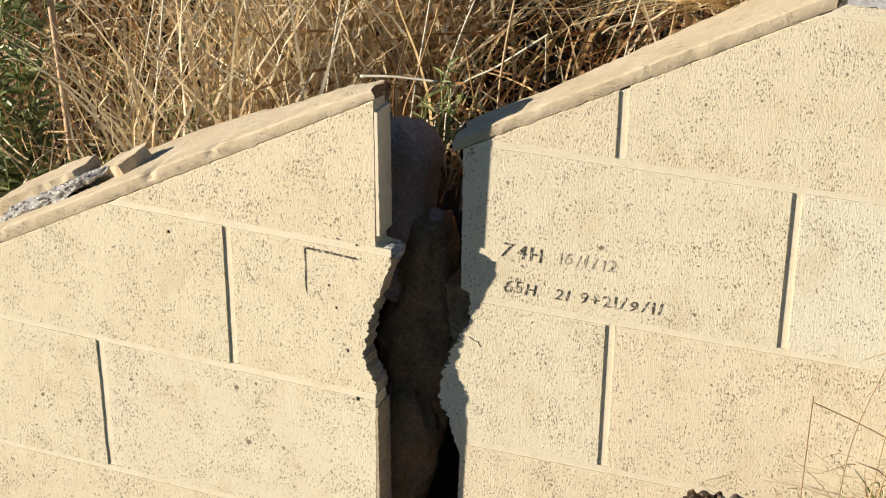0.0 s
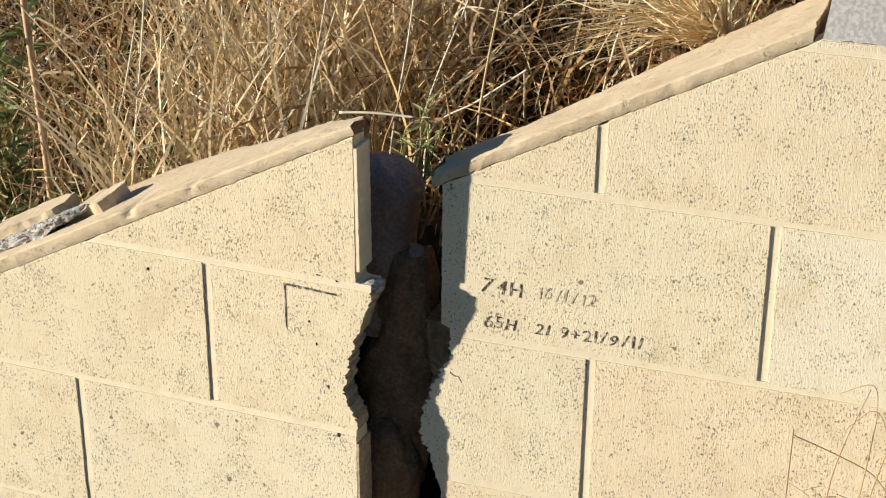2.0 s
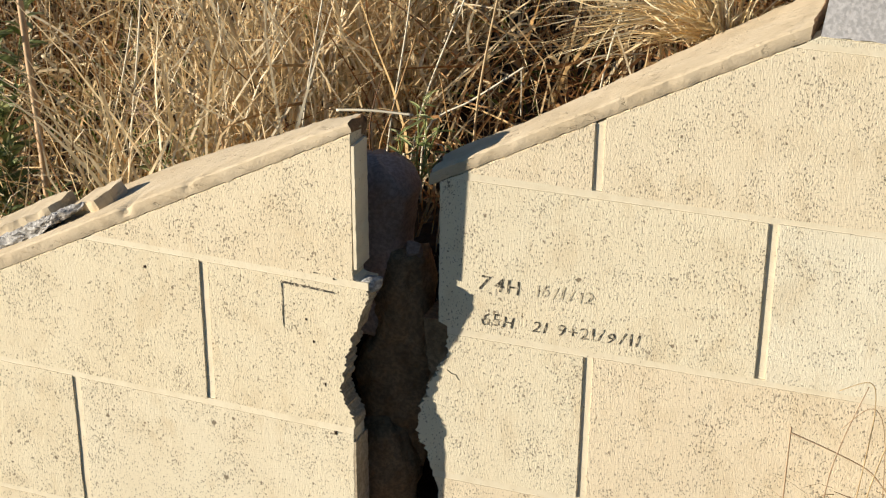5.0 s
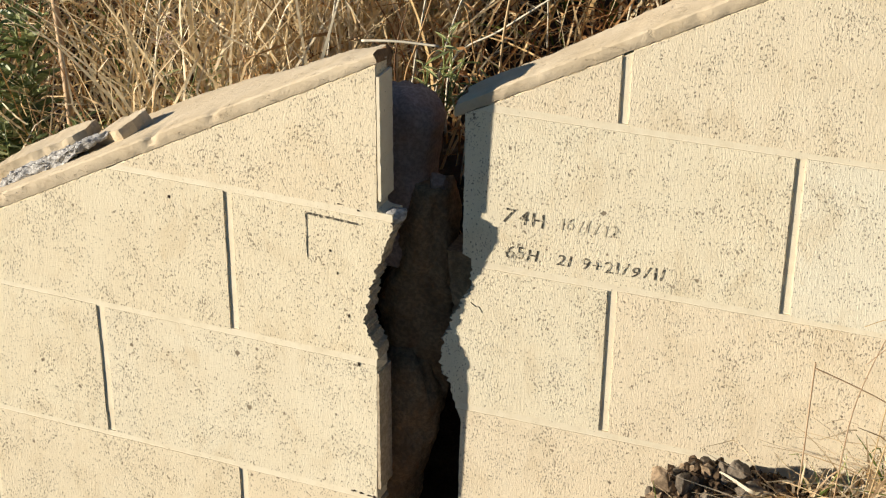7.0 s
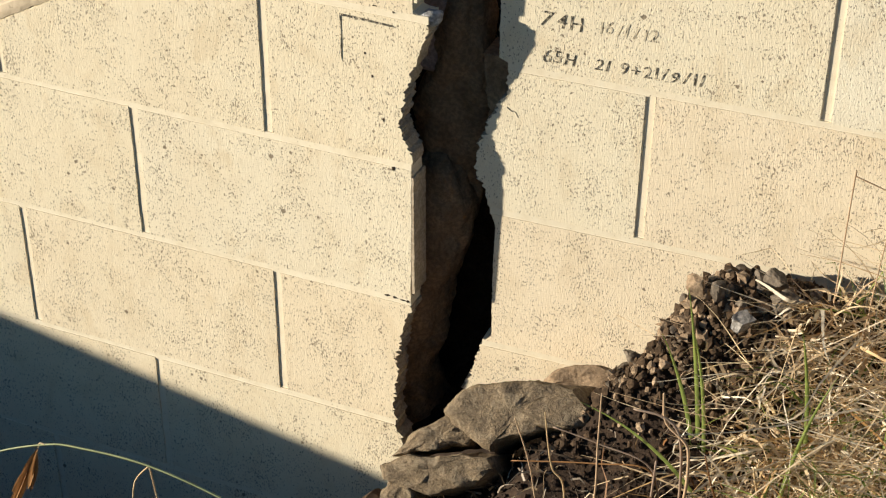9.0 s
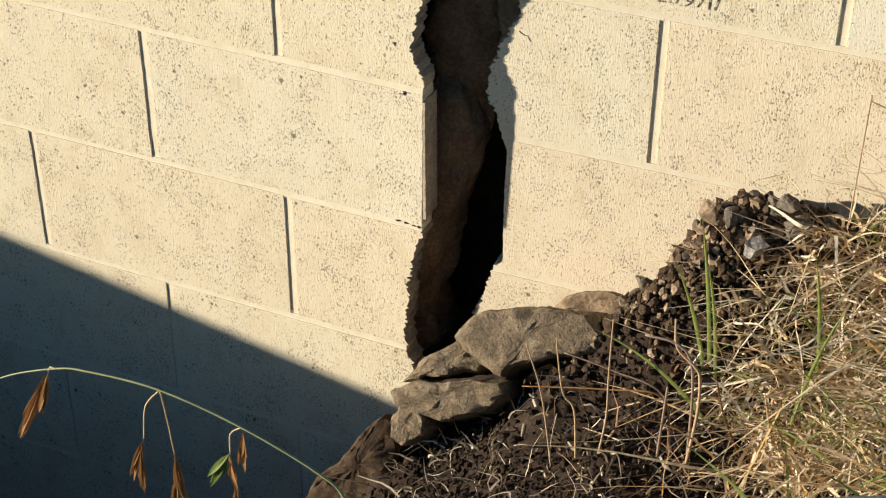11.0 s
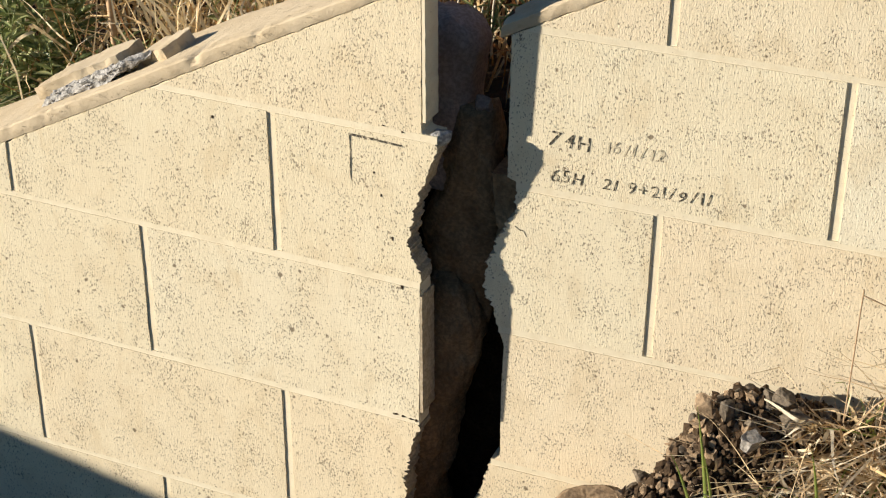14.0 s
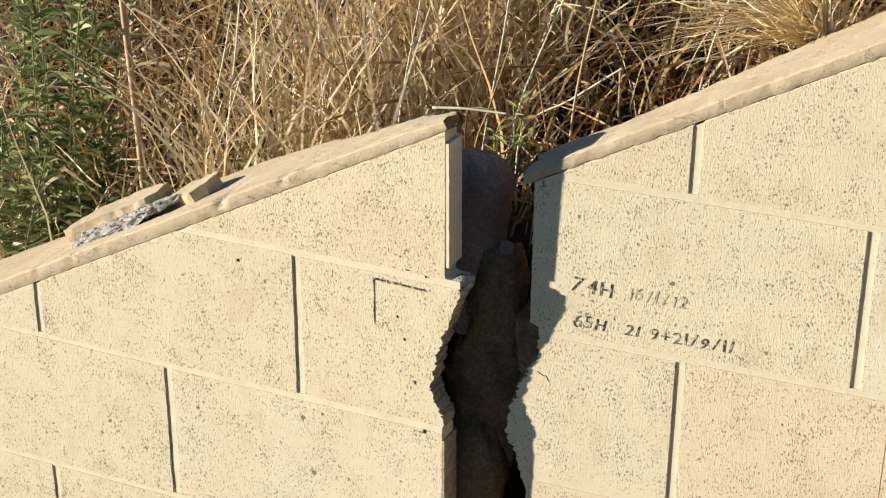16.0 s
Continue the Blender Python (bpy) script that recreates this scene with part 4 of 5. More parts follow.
def tussock(x, y, n, length, seed, mat, label, rise=0.29):
    rng = np.random.default_rng(seed)
    a = rng.normal(3.5, 1.1, n)
    lean = rng.uniform(0.2, 1.3, n)
    d = unit(np.stack([np.cos(a) * lean, np.sin(a) * lean, np.ones(n)], 1))
    ln = rng.uniform(0.6, 1.0, n) * length
    bend = np.stack([np.cos(a) * 0.35, np.sin(a) * 0.35, -0.75 * np.ones(n) * rng.uniform(0.5, 1.1, n)], 1) * ln[:, None]
    base = np.stack([x + np.cos(a) * 0.02, y + np.sin(a) * 0.02, np.full(n, drop(x, y) + rise)], 1)
    ob = blade_mesh("grass_tussock", mat, base, d, ln, rng.uniform(0.0018, 0.0036, n), bend, 8, seed, 0.05, 0.12)
    return tagged(ob, label, "grass tussock")


tussock(0.10, 0.215, 300, 0.22, 71, GOLD, "golden tussock with long arching blades behind the coping")
tussock(0.17, 0.27, 300, 0.20, 72, GREEN, "green tussock among golden blades behind the coping")
tussock(0.24, 0.225, 300, 0.22, 73, GOLD, "golden tussock leaning over the coping")

# the same grass over the wider land
field("meadow_grass", STRAW, 9000, (-7, 6), (2.3, 7.5), (0.2, 0.5), (0.006, 0.013), 0.3, 0.35, 81, "dry grass over the hillside behind", "dry grass", lambda x, y, r: y > 2.3)
field("meadow_grass", STRAW, 5000, (-6.5, -2.3), (0.3, 2.6), (0.15, 0.4), (0.005, 0.011), 0.3, 0.35, 82, "dry grass over the hillside beside the wall", "dry grass", lambda x, y, r: y > 0.3)
field("meadow_grass", STRAW, 5000, (1.1, 5.5), (0.3, 2.6), (0.15, 0.4), (0.005, 0.011), 0.3, 0.35, 83, "dry grass over the hillside beside the wall", "dry grass", lambda x, y, r: y > 0.3)
field("short_grass", PALE, 9000, (0.5, 5.5), (-4.5, -0.1), (0.05, 0.14), (0.003, 0.008), 0.9, 0.7, 84, "short dry grass on the ground before the wall", "dry grass", lambda x, y, r: (y < -0.12) & ((x > 0.72) | (y < -0.75)))
field("short_grass", STRAW, 9000, (-5.5, 0.5), (-4.5, -1.3), (0.04, 0.10), (0.003, 0.008), 0.9, 0.7, 85, "short dry grass on the ground before the hollow", "dry grass", lambda x, y, r: y < -1.3)

# ---- rubble against the wall ----
heap = empty("rubble_heap", pose(0.12, -0.09, -0.2), "heap of dark stones and earth clods against the wall", "rubble heap")
shapes = []
for k in range(9):
    bm = broken_chunk((1.0, 0.85, 0.62), 40 + k, 10 if k < 3 else 3, 2)
    if k >= 3:
        for v in bm.verts:
            v.co *= 1 + 0.75 * noise.fractal(v.co * 4.2 + Vector((k * 3.0, 0, 0)), 0.7, 2.1, 4)
    me = bpy.data.meshes.new("rubble_stone")
    bm.to_mesh(me)
    bm.free()
    me.materials.append(PEBBLE if k < 3 else DARK_CLOD if k < 4 else CLOD)
    shapes.append(me)
rng = random.Random(5)
for k in range(290):
    x = rng.uniform(-0.04, 0.27)
    y = rng.gauss(-0.105, 0.04)
    size = rng.choice((0.008, 0.009, 0.011, 0.012, 0.014, 0.018, 0.024)) * (1.15 if x > 0.1 else 0.9)
    if y > -0.012 - size * 0.6 or k > 330:
        continue
    z = float(ground_height(np.array([x]), np.array([y]))[0]) + rng.uniform(-0.012, 0.008)
    ob = new("rubble_stone", shapes[rng.randrange(9)])
    ob.parent = heap
    ob.matrix_parent_inverse = heap.matrix_world.inverted()
    ob.matrix_basis = pose(x, y, z, rng.uniform(-60, 60), rng.uniform(-60, 60), rng.uniform(0, 360)) @ Matrix.Diagonal((size, size * rng.uniform(0.6, 1), size * rng.uniform(0.6, 1.1), 1))


# larger stones; the DARK_CLOD ones carry their shade in the colour
for k, (x, y, z, size, mat) in enumerate(((0.100, -0.10, -0.185, 0.040, CLOD), (0.122, -0.10, -0.178, 0.040, PEBBLE), (0.148, -0.11, -0.186, 0.040, PEBBLE), (0.160, -0.125, -0.190, 0.050, PALE_STONE), (0.186, -0.09, -0.158, 0.044, PEBBLE),
                                         (0.203, -0.10, -0.172, 0.055, PEBBLE), (0.222, -0.11, -0.19, 0.055, DARK_CLOD), (0.166, -0.085, -0.166, 0.044, PEBBLE), (0.092, -0.10, -0.205, 0.034, CLOD), (0.012, -0.10, -0.322, 0.042, PEBBLE),
                                         (0.125, -0.12, -0.30, 0.044, CLOD), (0.106, -0.12, -0.285, 0.030, CLOD), (0.033, -0.10, -0.292, 0.036, PEBBLE), (0.245, -0.10, -0.185, 0.050, DARK_CLOD), (0.128, -0.115, -0.225, 0.036, CLOD), (0.076, -0.11, -0.25, 0.034, CLOD))):
    bm = broken_chunk((size * 1.1, size * 0.85, size * 0.8), 140 + k, 13, 3)
    lump = part("rubble_stone", bm, mat, heap, "pale grey broken stone" if mat is PALE_STONE else "")
    lump.matrix_parent_inverse = heap.matrix_world.inverted()
    lump.matrix_basis = pose(x, y, z - 0.012, 20 * (k % 3) - 20, 15 * (k % 4) - 20, 67 * k)


def crumbs(name, n, xr, yr, size, mat, seed, label, keep):
    """Small earth crumbs scattered on the ground, joined."""
    rng = np.random.default_rng(seed)
    bm = bmesh.new()
    bmesh.ops.create_icosphere(bm, subdivisions=1, radius=1.0)
    v0 = np.array([v.co for v in bm.verts])
    f0 = np.array([[v.index for v in f.verts] for f in bm.faces])
    bm.free()
    x, y = rng.uniform(*xr, n), rng.uniform(*yr, n)
    ok = keep(x, y, rng)
    x, y = x[ok], y[ok]
    z = ground_height(x, y)
    r = rng.uniform(size[0], size[1], len(x)) * rng.uniform(0.5, 1, len(x))
    V = v0[None] * (1 + rng.normal(0, 0.22, (len(x), len(v0), 1))) * r[:, None, None] * rng.uniform(0.6, 1.2, (len(x), 1, 3))
    V = V + np.stack([x, y, z + r * rng.uniform(-0.3, 1.0, len(x))], 1)[:, None]
    F = f0[None] + (np.arange(len(x)) * len(v0))[:, None, None]
    me = bpy.data.meshes.new(name)
    me.from_pydata(V.reshape(-1, 3).tolist(), [], F.reshape(-1, 3).tolist())
    me.materials.append(mat)
    return tagged(new(name, me), label, "earth crumbs", kind="stuff")


crumbs("rubble_crumbs", 2400, (-0.08, 0.30), (-0.24, -0.02), (0.002, 0.008), CLOD, 63, "dry tan earth crumbs between the rubble stones", lambda x, y, r: (y > -0.15 + r.normal(0, 0.03, len(x))) & (x > -0.03 + r.normal(0, 0.02, len(x))))
crumbs("rubble_crumbs", 3200, (-0.08, 0.30), (-0.24, -0.02), (0.002, 0.010), DARK_CLOD, 61, "crumbled brown earth between the rubble stones", lambda x, y, r: (y > -0.17 + r.normal(0, 0.03, len(x))) & (x > -0.05 + r.normal(0, 0.02, len(x))))
crumbs("soil_crumbs", 4200, (-0.28, 0.4), (-0.6, -0.1), (0.002, 0.006), SOIL, 62, "dark crumbled humus on the bank", lambda x, y, r: x > -0.24 + r.normal(0, 0.02, len(x)))


# ---- single stems, twigs and weeds ----
def tube_into(bm, pts, r0, r1, sides=6, steps=6):
    """A tapered stem through the points, smoothed between them."""
    pts = [Vector(p) for p in pts]
    path = []
    for i in range(len(pts) - 1):
        a, b = pts[max(i - 1, 0)], pts[i]
        c, d = pts[i + 1], pts[min(i + 2, len(pts) - 1)]
        for k in range(steps):
            t = k / steps
            path.append(0.5 * (2 * b + (c - a) * t + (2 * a - 5 * b + 4 * c - d) * t * t + (3 * b - a - 3 * c + d) * t ** 3))
    path.append(pts[-1])
    rings = []
    for i, p in enumerate(path):
        ahead = (path[min(i + 1, len(path) - 1)] - path[max(i - 1, 0)]).normalized()
        side = ahead.cross(Vector((0.31, 0.87, 0.39))).normalized()
        up = side.cross(ahead)
        r = r0 + (r1 - r0) * i / (len(path) - 1)
        rings.append([bm.verts.new(p + (side * math.cos(2 * math.pi * k / sides) + up * math.sin(2 * math.pi * k / sides)) * r) for k in range(sides)])
    for a, b in zip(rings, rings[1:]):
        for k in range(sides):
            bm.faces.new((a[k], a[(k + 1) % sides], b[(k + 1) % sides], b[k]))
    bm.faces.new(rings[0][::-1])
    bm.faces.new(rings[-1])
    return bm


def leaf_into(bm, base, tip, width, sag=0.0, facing=(0, -1, 0.4)):
    """A pointed leaf or husk, folded a little along its middle."""
    base, tip = Vector(base), Vector(tip)
    side = (tip - base).cross(Vector(facing)).normalized() * width / 2
    lift = side.cross(tip - base).normalized() * width * 0.25
    rows = []
    for t, w in ((0.0, 0.15), (0.25, 0.8), (0.5, 1.0), (0.75, 0.7), (1.0, 0.04)):
        mid = base.lerp(tip, t) + Vector((0, 0, -sag * t * t))
        rows.append([bm.verts.new(mid - side * w + lift * w), bm.verts.new(mid), bm.verts.new(mid + side * w + lift * w)])
    for a, b in zip(rows, rows[1:]):
        bm.faces.new((a[0], a[1], b[1], b[0]))
        bm.faces.new((a[1], a[2], b[2], b[1]))


def stem(name, pts, r0, r1, mat, label, category="stem", group=""):
    return tagged(part(name, tube_into(bmesh.new(), pts, r0, r1), mat, None, "", True), label, category, group)


# nodding grass stem with hanging husks, near the eye
oat = empty("oat_stem", pose(0.10, -0.93, drop(0.10, -0.93)), "arching green grass stem with hanging rust-brown husks", "grass stem")
inv = oat.matrix_world.inverted()


def hang(ob):
    ob.matrix_parent_inverse = inv
    return ob


hang(part("stalk", tube_into(bmesh.new(), [(0.10, -0.93, drop(0.10, -0.93) - 0.01), (0.085, -0.92, -0.2), (0.05, -0.905, -0.02), (0.013, -0.9, 0.045), (-0.009, -0.9, 0.065), (-0.072, -0.9, 0.0895), (-0.14, -0.9, 0.104),
                                           (-0.20, -0.9, 0.103), (-0.231, -0.9, 0.097), (-0.282, -0.9, 0.073), (-0.32, -0.9, 0.04)], 0.0014, 0.0006), PALE_GREEN, oat, "slender pale green stalk", True))
husk_rng = random.Random(17)
for top_at, foot, wide, colour in (((-0.237, -0.9, 0.094), (-0.275, -0.9, 0.018), 0.011, SEED), ((-0.238, -0.902, 0.090), (-0.250, -0.9, 0.045), 0.007, SEED),
                                   ((-0.158, -0.9, 0.052), (-0.172, -0.9, 0.004), 0.010, SEED), ((-0.160, -0.902, 0.05), (-0.163, -0.9, -0.002), 0.006, SEED),
                                   ((-0.132, -0.9, 0.045), (-0.126, -0.9, -0.012), 0.009, SEED), ((-0.131, -0.902, 0.02), (-0.136, -0.9, -0.02), 0.009, SEED),
                                   ((-0.071, -0.9, 0.088), (-0.074, -0.9, 0.048), 0.008, SEED), ((-0.083, -0.9, 0.062), (-0.103, -0.9, 0.024), 0.010, GREEN),
                                   ((-0.083, -0.902, 0.060), (-0.080, -0.9, 0.028), 0.009, SEED), ((-0.079, -0.902, 0.035), (-0.077, -0.9, -0.01), 0.008, SEED)):
    top_v, foot_v = Vector(top_at), Vector(foot)
    for k in range(6):
        bm = bmesh.new()
        a0 = top_v.lerp(foot_v, husk_rng.uniform(0.0, 0.35))
        b0 = top_v.lerp(foot_v, husk_rng.uniform(0.65, 1.1)) + Vector((husk_rng.uniform(-0.5, 0.5) * wide, husk_rng.uniform(-0.4, 0.4) * wide, 0))
        leaf_into(bm, a0, b0, wide * husk_rng.uniform(0.4, 0.8), 0, (husk_rng.uniform(-0.8, 0.8), -1, husk_rng.uniform(-0.3, 0.3)))
        hang(part("husk", bm, colour, oat, "", True))
for a, b, c in (((-0.231, -0.9, 0.097), (-0.236, -0.9, 0.097), (-0.238, -0.9, 0.092)), ((-0.140, -0.9, 0.104), (-0.154, -0.9, 0.084), (-0.158, -0.9, 0.051)),
                ((-0.140, -0.9, 0.104), (-0.136, -0.9, 0.078), (-0.132, -0.9, 0.044)), ((-0.072, -0.9, 0.0895), (-0.082, -0.9, 0.08), (-0.083, -0.9, 0.06))):
    hang(part("thread", tube_into(bmesh.new(), [a, b, c], 0.0007, 0.0005, 5, 4), PALE, oat, "", True))

oat.location += Vector((-0.0060, 0, -0.0240))

# twigs standing before the sound wall
TWIG = "dry twigs before the wall"
stem("twig", [(0.25, -0.1, drop(0.25, -0.1) - 0.01), (0.251, -0.1, -0.1), (0.252, -0.1, -0.001), (0.2525, -0.1, 0.0)], 0.0010, 0.0008, TAN_STALK, "thin upright brown twig before the wall", "twig", TWIG)
stem("twig", [(0.2515, -0.1, 0.0), (0.298, -0.1, -0.014), (0.335, -0.1, -0.028), (0.349, -0.1, -0.040), (0.365, -0.1, -0.06)], 0.0008, 0.0006, TAN_STALK, "thin brown twig bent over before the wall", "twig", TWIG)
stem("twig", [(0.288, -0.13, drop(0.288, -0.13) - 0.01), (0.297, -0.13, -0.06), (0.308, -0.13, 0.01), (0.330, -0.13, 0.085)], 0.0009, 0.0005, TAN_STALK, "thin leaning brown twig before the wall", "twig", TWIG)
stem("twig", [(0.315, -0.12, drop(0.315, -0.12) - 0.01), (0.335, -0.12, 0.0), (0.338, -0.12, 0.06), (0.33, -0.12, 0.085), (0.30, -0.12, 0.07)], 0.0008, 0.0005, PALE, "pale curling dry stem before the wall", "twig", TWIG)
stem("twig", [(0.312, -0.15, drop(0.312, -0.15) - 0.01), (0.345, -0.15, -0.02), (0.372, -0.15, 0.07), (0.42, -0.15, 0.14)], 0.0009, 0.0005, PALE, "pale leaning dry stem before the wall", "twig", TWIG)
stem("twig", [(0.36, -0.1, drop(0.36, -0.1) - 0.01), (0.352, -0.1, 0.0), (0.335, -0.1, 0.045), (0.305, -0.1, 0.015)], 0.0006, 0.0004, TAN_STALK, "thin drooping brown twig before the wall", "twig", TWIG)

# single dry stems over the dark earth of the bank
for pts, r, mat, label in (([(0.106, -0.3, -0.45), (0.109, -0.3, -0.36), (0.112, -0.3, -0.280)], 0.0022, STALE, "straight grey-brown dead stem on the bank"),
                           ([(0.118, -0.29, drop(0.118, -0.29)), (0.108, -0.3, -0.297), (0.044, -0.3, -0.304), (-0.052, -0.3, -0.329)], 0.0012, SEED, "long orange-tan stem lying over the bank"),
                           ([(0.120, -0.29, drop(0.12, -0.29)), (0.108, -0.3, -0.293), (0.049, -0.3, -0.276), (-0.006, -0.3, -0.268)], 0.0012, STALE, "long grey stem leaning over the bank"),
                           ([(0.040, -0.3, drop(0.04, -0.3) - 0.01), (0.047, -0.3, -0.344), (0.046, -0.3, -0.281), (0.046, -0.3, -0.208)], 0.0016, TAN_STALK, "thin tan stem standing on the bank"),
                           ([(0.140, -0.3, drop(0.14, -0.3) - 0.01), (0.147, -0.3, -0.310), (0.146, -0.3, -0.262), (0.140, -0.3, -0.245), (0.118, -0.3, -0.225), (0.113, -0.3, -0.189)], 0.0022, TAN_STALK, "crooked tan stem standing on the bank"),
                           ([(0.215, -0.3, drop(0.215, -0.3) - 0.01), (0.180, -0.3, -0.310), (0.164, -0.3, -0.257)], 0.0015, BROWN, "thin brown stem leaning on the bank"),
                           ([(-0.012, -0.3, drop(-0.012, -0.3) - 0.01), (-0.029, -0.3, -0.334), (-0.050, -0.3, -0.269)], 0.0012, TAN_STALK, "thin tan stem before the rocks"),
                           ([(0.016, -0.3, drop(0.016, -0.3) - 0.01), (0.010, -0.3, -0.345), (-0.005, -0.3, -0.322), (-0.016, -0.3, -0.251)], 0.0013, PALE, "pale bent stem before the rocks"),
                           ([(0.140, -0.29, drop(0.14, -0.29)), (0.133, -0.3, -0.235), (0.082, -0.3, -0.218)], 0.0020, STALE, "grey broken stem lying over the bank"),
                           ([(0.243, -0.3, drop(0.243, -0.3) - 0.01), (0.228, -0.3, -0.31), (0.216, -0.3, -0.257)], 0.0016, PALE, "pale dry stem on the bank")):
    stem("dead_stem", pts, r, r * 0.6, mat, label, "stem", "dead stems on the bank")

# stems over the crack
stem("straw", [(-0.365, 0.12, 0.214), (-0.32, 0.121, 0.219), (-0.265, 0.122, 0.220)], 0.0019, 0.0015, WHITE_STRAW, "bleached straw lying across the crack", "straw")
stem("bent_stalk", [(-0.30, 0.25, 0.05), (-0.292, 0.25, 0.155), (-0.23, 0.25, 0.203), (-0.169, 0.25, 0.2505), (-0.1675, 0.25, 0.2515)], 0.0016, 0.0012, WHITE_STRAW, "bleached grass stalk snapped over beyond the crack", "straw")
stem("bent_stalk", [(-0.1675, 0.25, 0.2515), (-0.1665, 0.25, 0.23), (-0.166, 0.25, 0.19)], 0.0010, 0.0008, WHITE_STRAW, "hanging end of a snapped grass stalk", "straw")
for k, (x, z, lean, r) in enumerate(((-0.36, 0.40, 0.03, 0.0018), (-0.345, 0.50, 0.10, 0.0016), (-0.10, 0.55, 0.10, 0.002), (-0.62, 0.45, -0.02, 0.0018), (-0.75, 0.5, 0.03, 0.002), (-0.5, 0.55, 0.05, 0.0016), (-0.905, 0.62, -0.035, 0.0065), (-0.86, 0.4, 0.06, 0.002), (-1.2, 0.5, 0.05, 0.0022))):
    y = 0.26 + 0.03 * (k % 4)
    zb = drop(x, y)
    stem("tall_stalk", [(x, y, zb - 0.02), (x + lean * 0.3, y, zb + z * 0.35), (x + lean, y + 0.01, zb + z * 0.75), (x + lean * 1.3, y + 0.02, zb + z)], r, r * 0.6, WHITE_STRAW if k != 6 else TAN_STALK,
         "tall bleached stalk rising from the dry grass" if k != 6 else "thick tan stalk rising from the dry grass", "stalk", "tall stalks")


def leafy(name, x, y, height, shoots, leaf, seed, label, spread=0.05, per=46, mat=LEAF, z=None):
    """Upright shoots set all round with narrow leaves."""
    rng = random.Random(seed)
    z = drop(x, y) if z is None else z
    top = empty(name, pose(x, y, z), label, "weed")
    turn = top.matrix_world.inverted()
    for s in range(shoots):
        dx, dy = rng.uniform(-spread, spread), rng.uniform(-spread, spread) * 0.6
        h = height * rng.uniform(0.75, 1.0)
        lean = rng.uniform(-0.06, 0.06)
        pts = [(x + dx * 0.3, y + dy * 0.3, z - 0.02), (x + dx * 0.7, y + dy * 0.7, z + h * 0.4), (x + dx + lean, y + dy, z + h)]
        shoot = part("shoot", tube_into(bmesh.new(), pts, 0.0022, 0.0009, 5, 5), LEAF, top, "", True)
        shoot.matrix_parent_inverse = turn
        bm = bmesh.new()
        for k in range(per):
            t = 0.12 + 0.88 * k / per
            a = Vector(pts[0]).lerp(Vector(pts[1]), t * 2) if t < 0.5 else Vector(pts[1]).lerp(Vector(pts[2]), t * 2 - 1)
            d = rng.uniform(0, 2 * math.pi)
            ln = leaf * rng.uniform(0.6, 1.1) * (1.05 - 0.4 * t)
            leaf_into(bm, a, a + Vector((math.cos(d) * ln, math.sin(d) * ln, ln * rng.uniform(0.1, 0.9))), ln * 0.24, ln * 0.2, (rng.uniform(-0.6, 0.6), rng.uniform(-0.9, 0.1), 1))
        leaves = part("leaves", bm, mat, top)
        leaves.matrix_parent_inverse = turn
    return top


leafy("leafy_weed", -1.06, 0.34, 0.66, 7, 0.058, 3, "tall leafy green weed behind the coping", 0.08, 80)
leafy("leafy_weed", -1.12, 0.27, 0.36, 6, 0.052, 9, "leafy green weed leaning on the coping", 0.07, 50)
leafy("leafy_weed", -1.19, 0.42, 0.58, 5, 0.06, 4, "bushy green weed beside a taller one", 0.10, 60)
leafy("leafy_weed", -0.93, 0.24, 0.22, 5, 0.04, 5, "low dark green weed behind the coping", 0.07, 30)
leafy("leafy_weed", -0.78, 0.24, 0.20, 4, 0.04, 6, "low green weed behind loose mortar", 0.05, 26)
leafy("leafy_weed", -0.83, 0.26, 0.20, 4, 0.045, 10, "low green weed behind loose mortar", 0.05, 30)


def sprig():
    """A straggling weed that leans out of the crack: bent shoots with side twigs and narrow leaves."""
    rng = random.Random(33)
    top = empty("crack_weed", pose(-0.285, 0.165, 0.0), "straggling green weed with narrow leaves growing from the crack", "weed")
    turn = top.matrix_world.inverted()
    for pts, r in (([(-0.290, 0.17, -0.02), (-0.282, 0.16, 0.054), (-0.273, 0.155, 0.099), (-0.262, 0.15, 0.137), (-0.251, 0.15, 0.172), (-0.240, 0.15, 0.200)], 0.0024),
                   ([(-0.275, 0.157, 0.09), (-0.271, 0.15, 0.135), (-0.268, 0.15, 0.185), (-0.270, 0.15, 0.222)], 0.0018),
                   ([(-0.268, 0.155, 0.12), (-0.245, 0.15, 0.150), (-0.222, 0.15, 0.168), (-0.205, 0.15, 0.175)], 0.0014),
                   ([(-0.271, 0.15, 0.132), (-0.290, 0.15, 0.155), (-0.296, 0.15, 0.185)], 0.0012),
                   ([(-0.262, 0.15, 0.137), (-0.258, 0.15, 0.18), (-0.262, 0.15, 0.235)], 0.0014)):
        shoot = part("shoot", tube_into(bmesh.new(), pts, r, r * 0.4, 6, 5), SPRIG, top, "", True)
        shoot.matrix_parent_inverse = turn
        bm = bmesh.new()
        for k in range(17):
            t = rng.uniform(0.45 if r > 0.002 else 0.15, 1.0) * (len(pts) - 1)
            i = min(int(t), len(pts) - 2)
            a = Vector(pts[i]).lerp(Vector(pts[i + 1]), t - i)
            ln = rng.uniform(0.010, 0.030)
            d = Vector((rng.gauss(0, 0.8), rng.gauss(0, 0.5), rng.uniform(-0.2, 0.9))).normalized() * ln
            leaf_into(bm, a, a + d, ln * rng.uniform(0.09, 0.15), ln * 0.2, (rng.uniform(-0.5, 0.5), -1, rng.uniform(0, 0.8)))
        part("leaves", bm, SPRIG, top).matrix_parent_inverse = turn


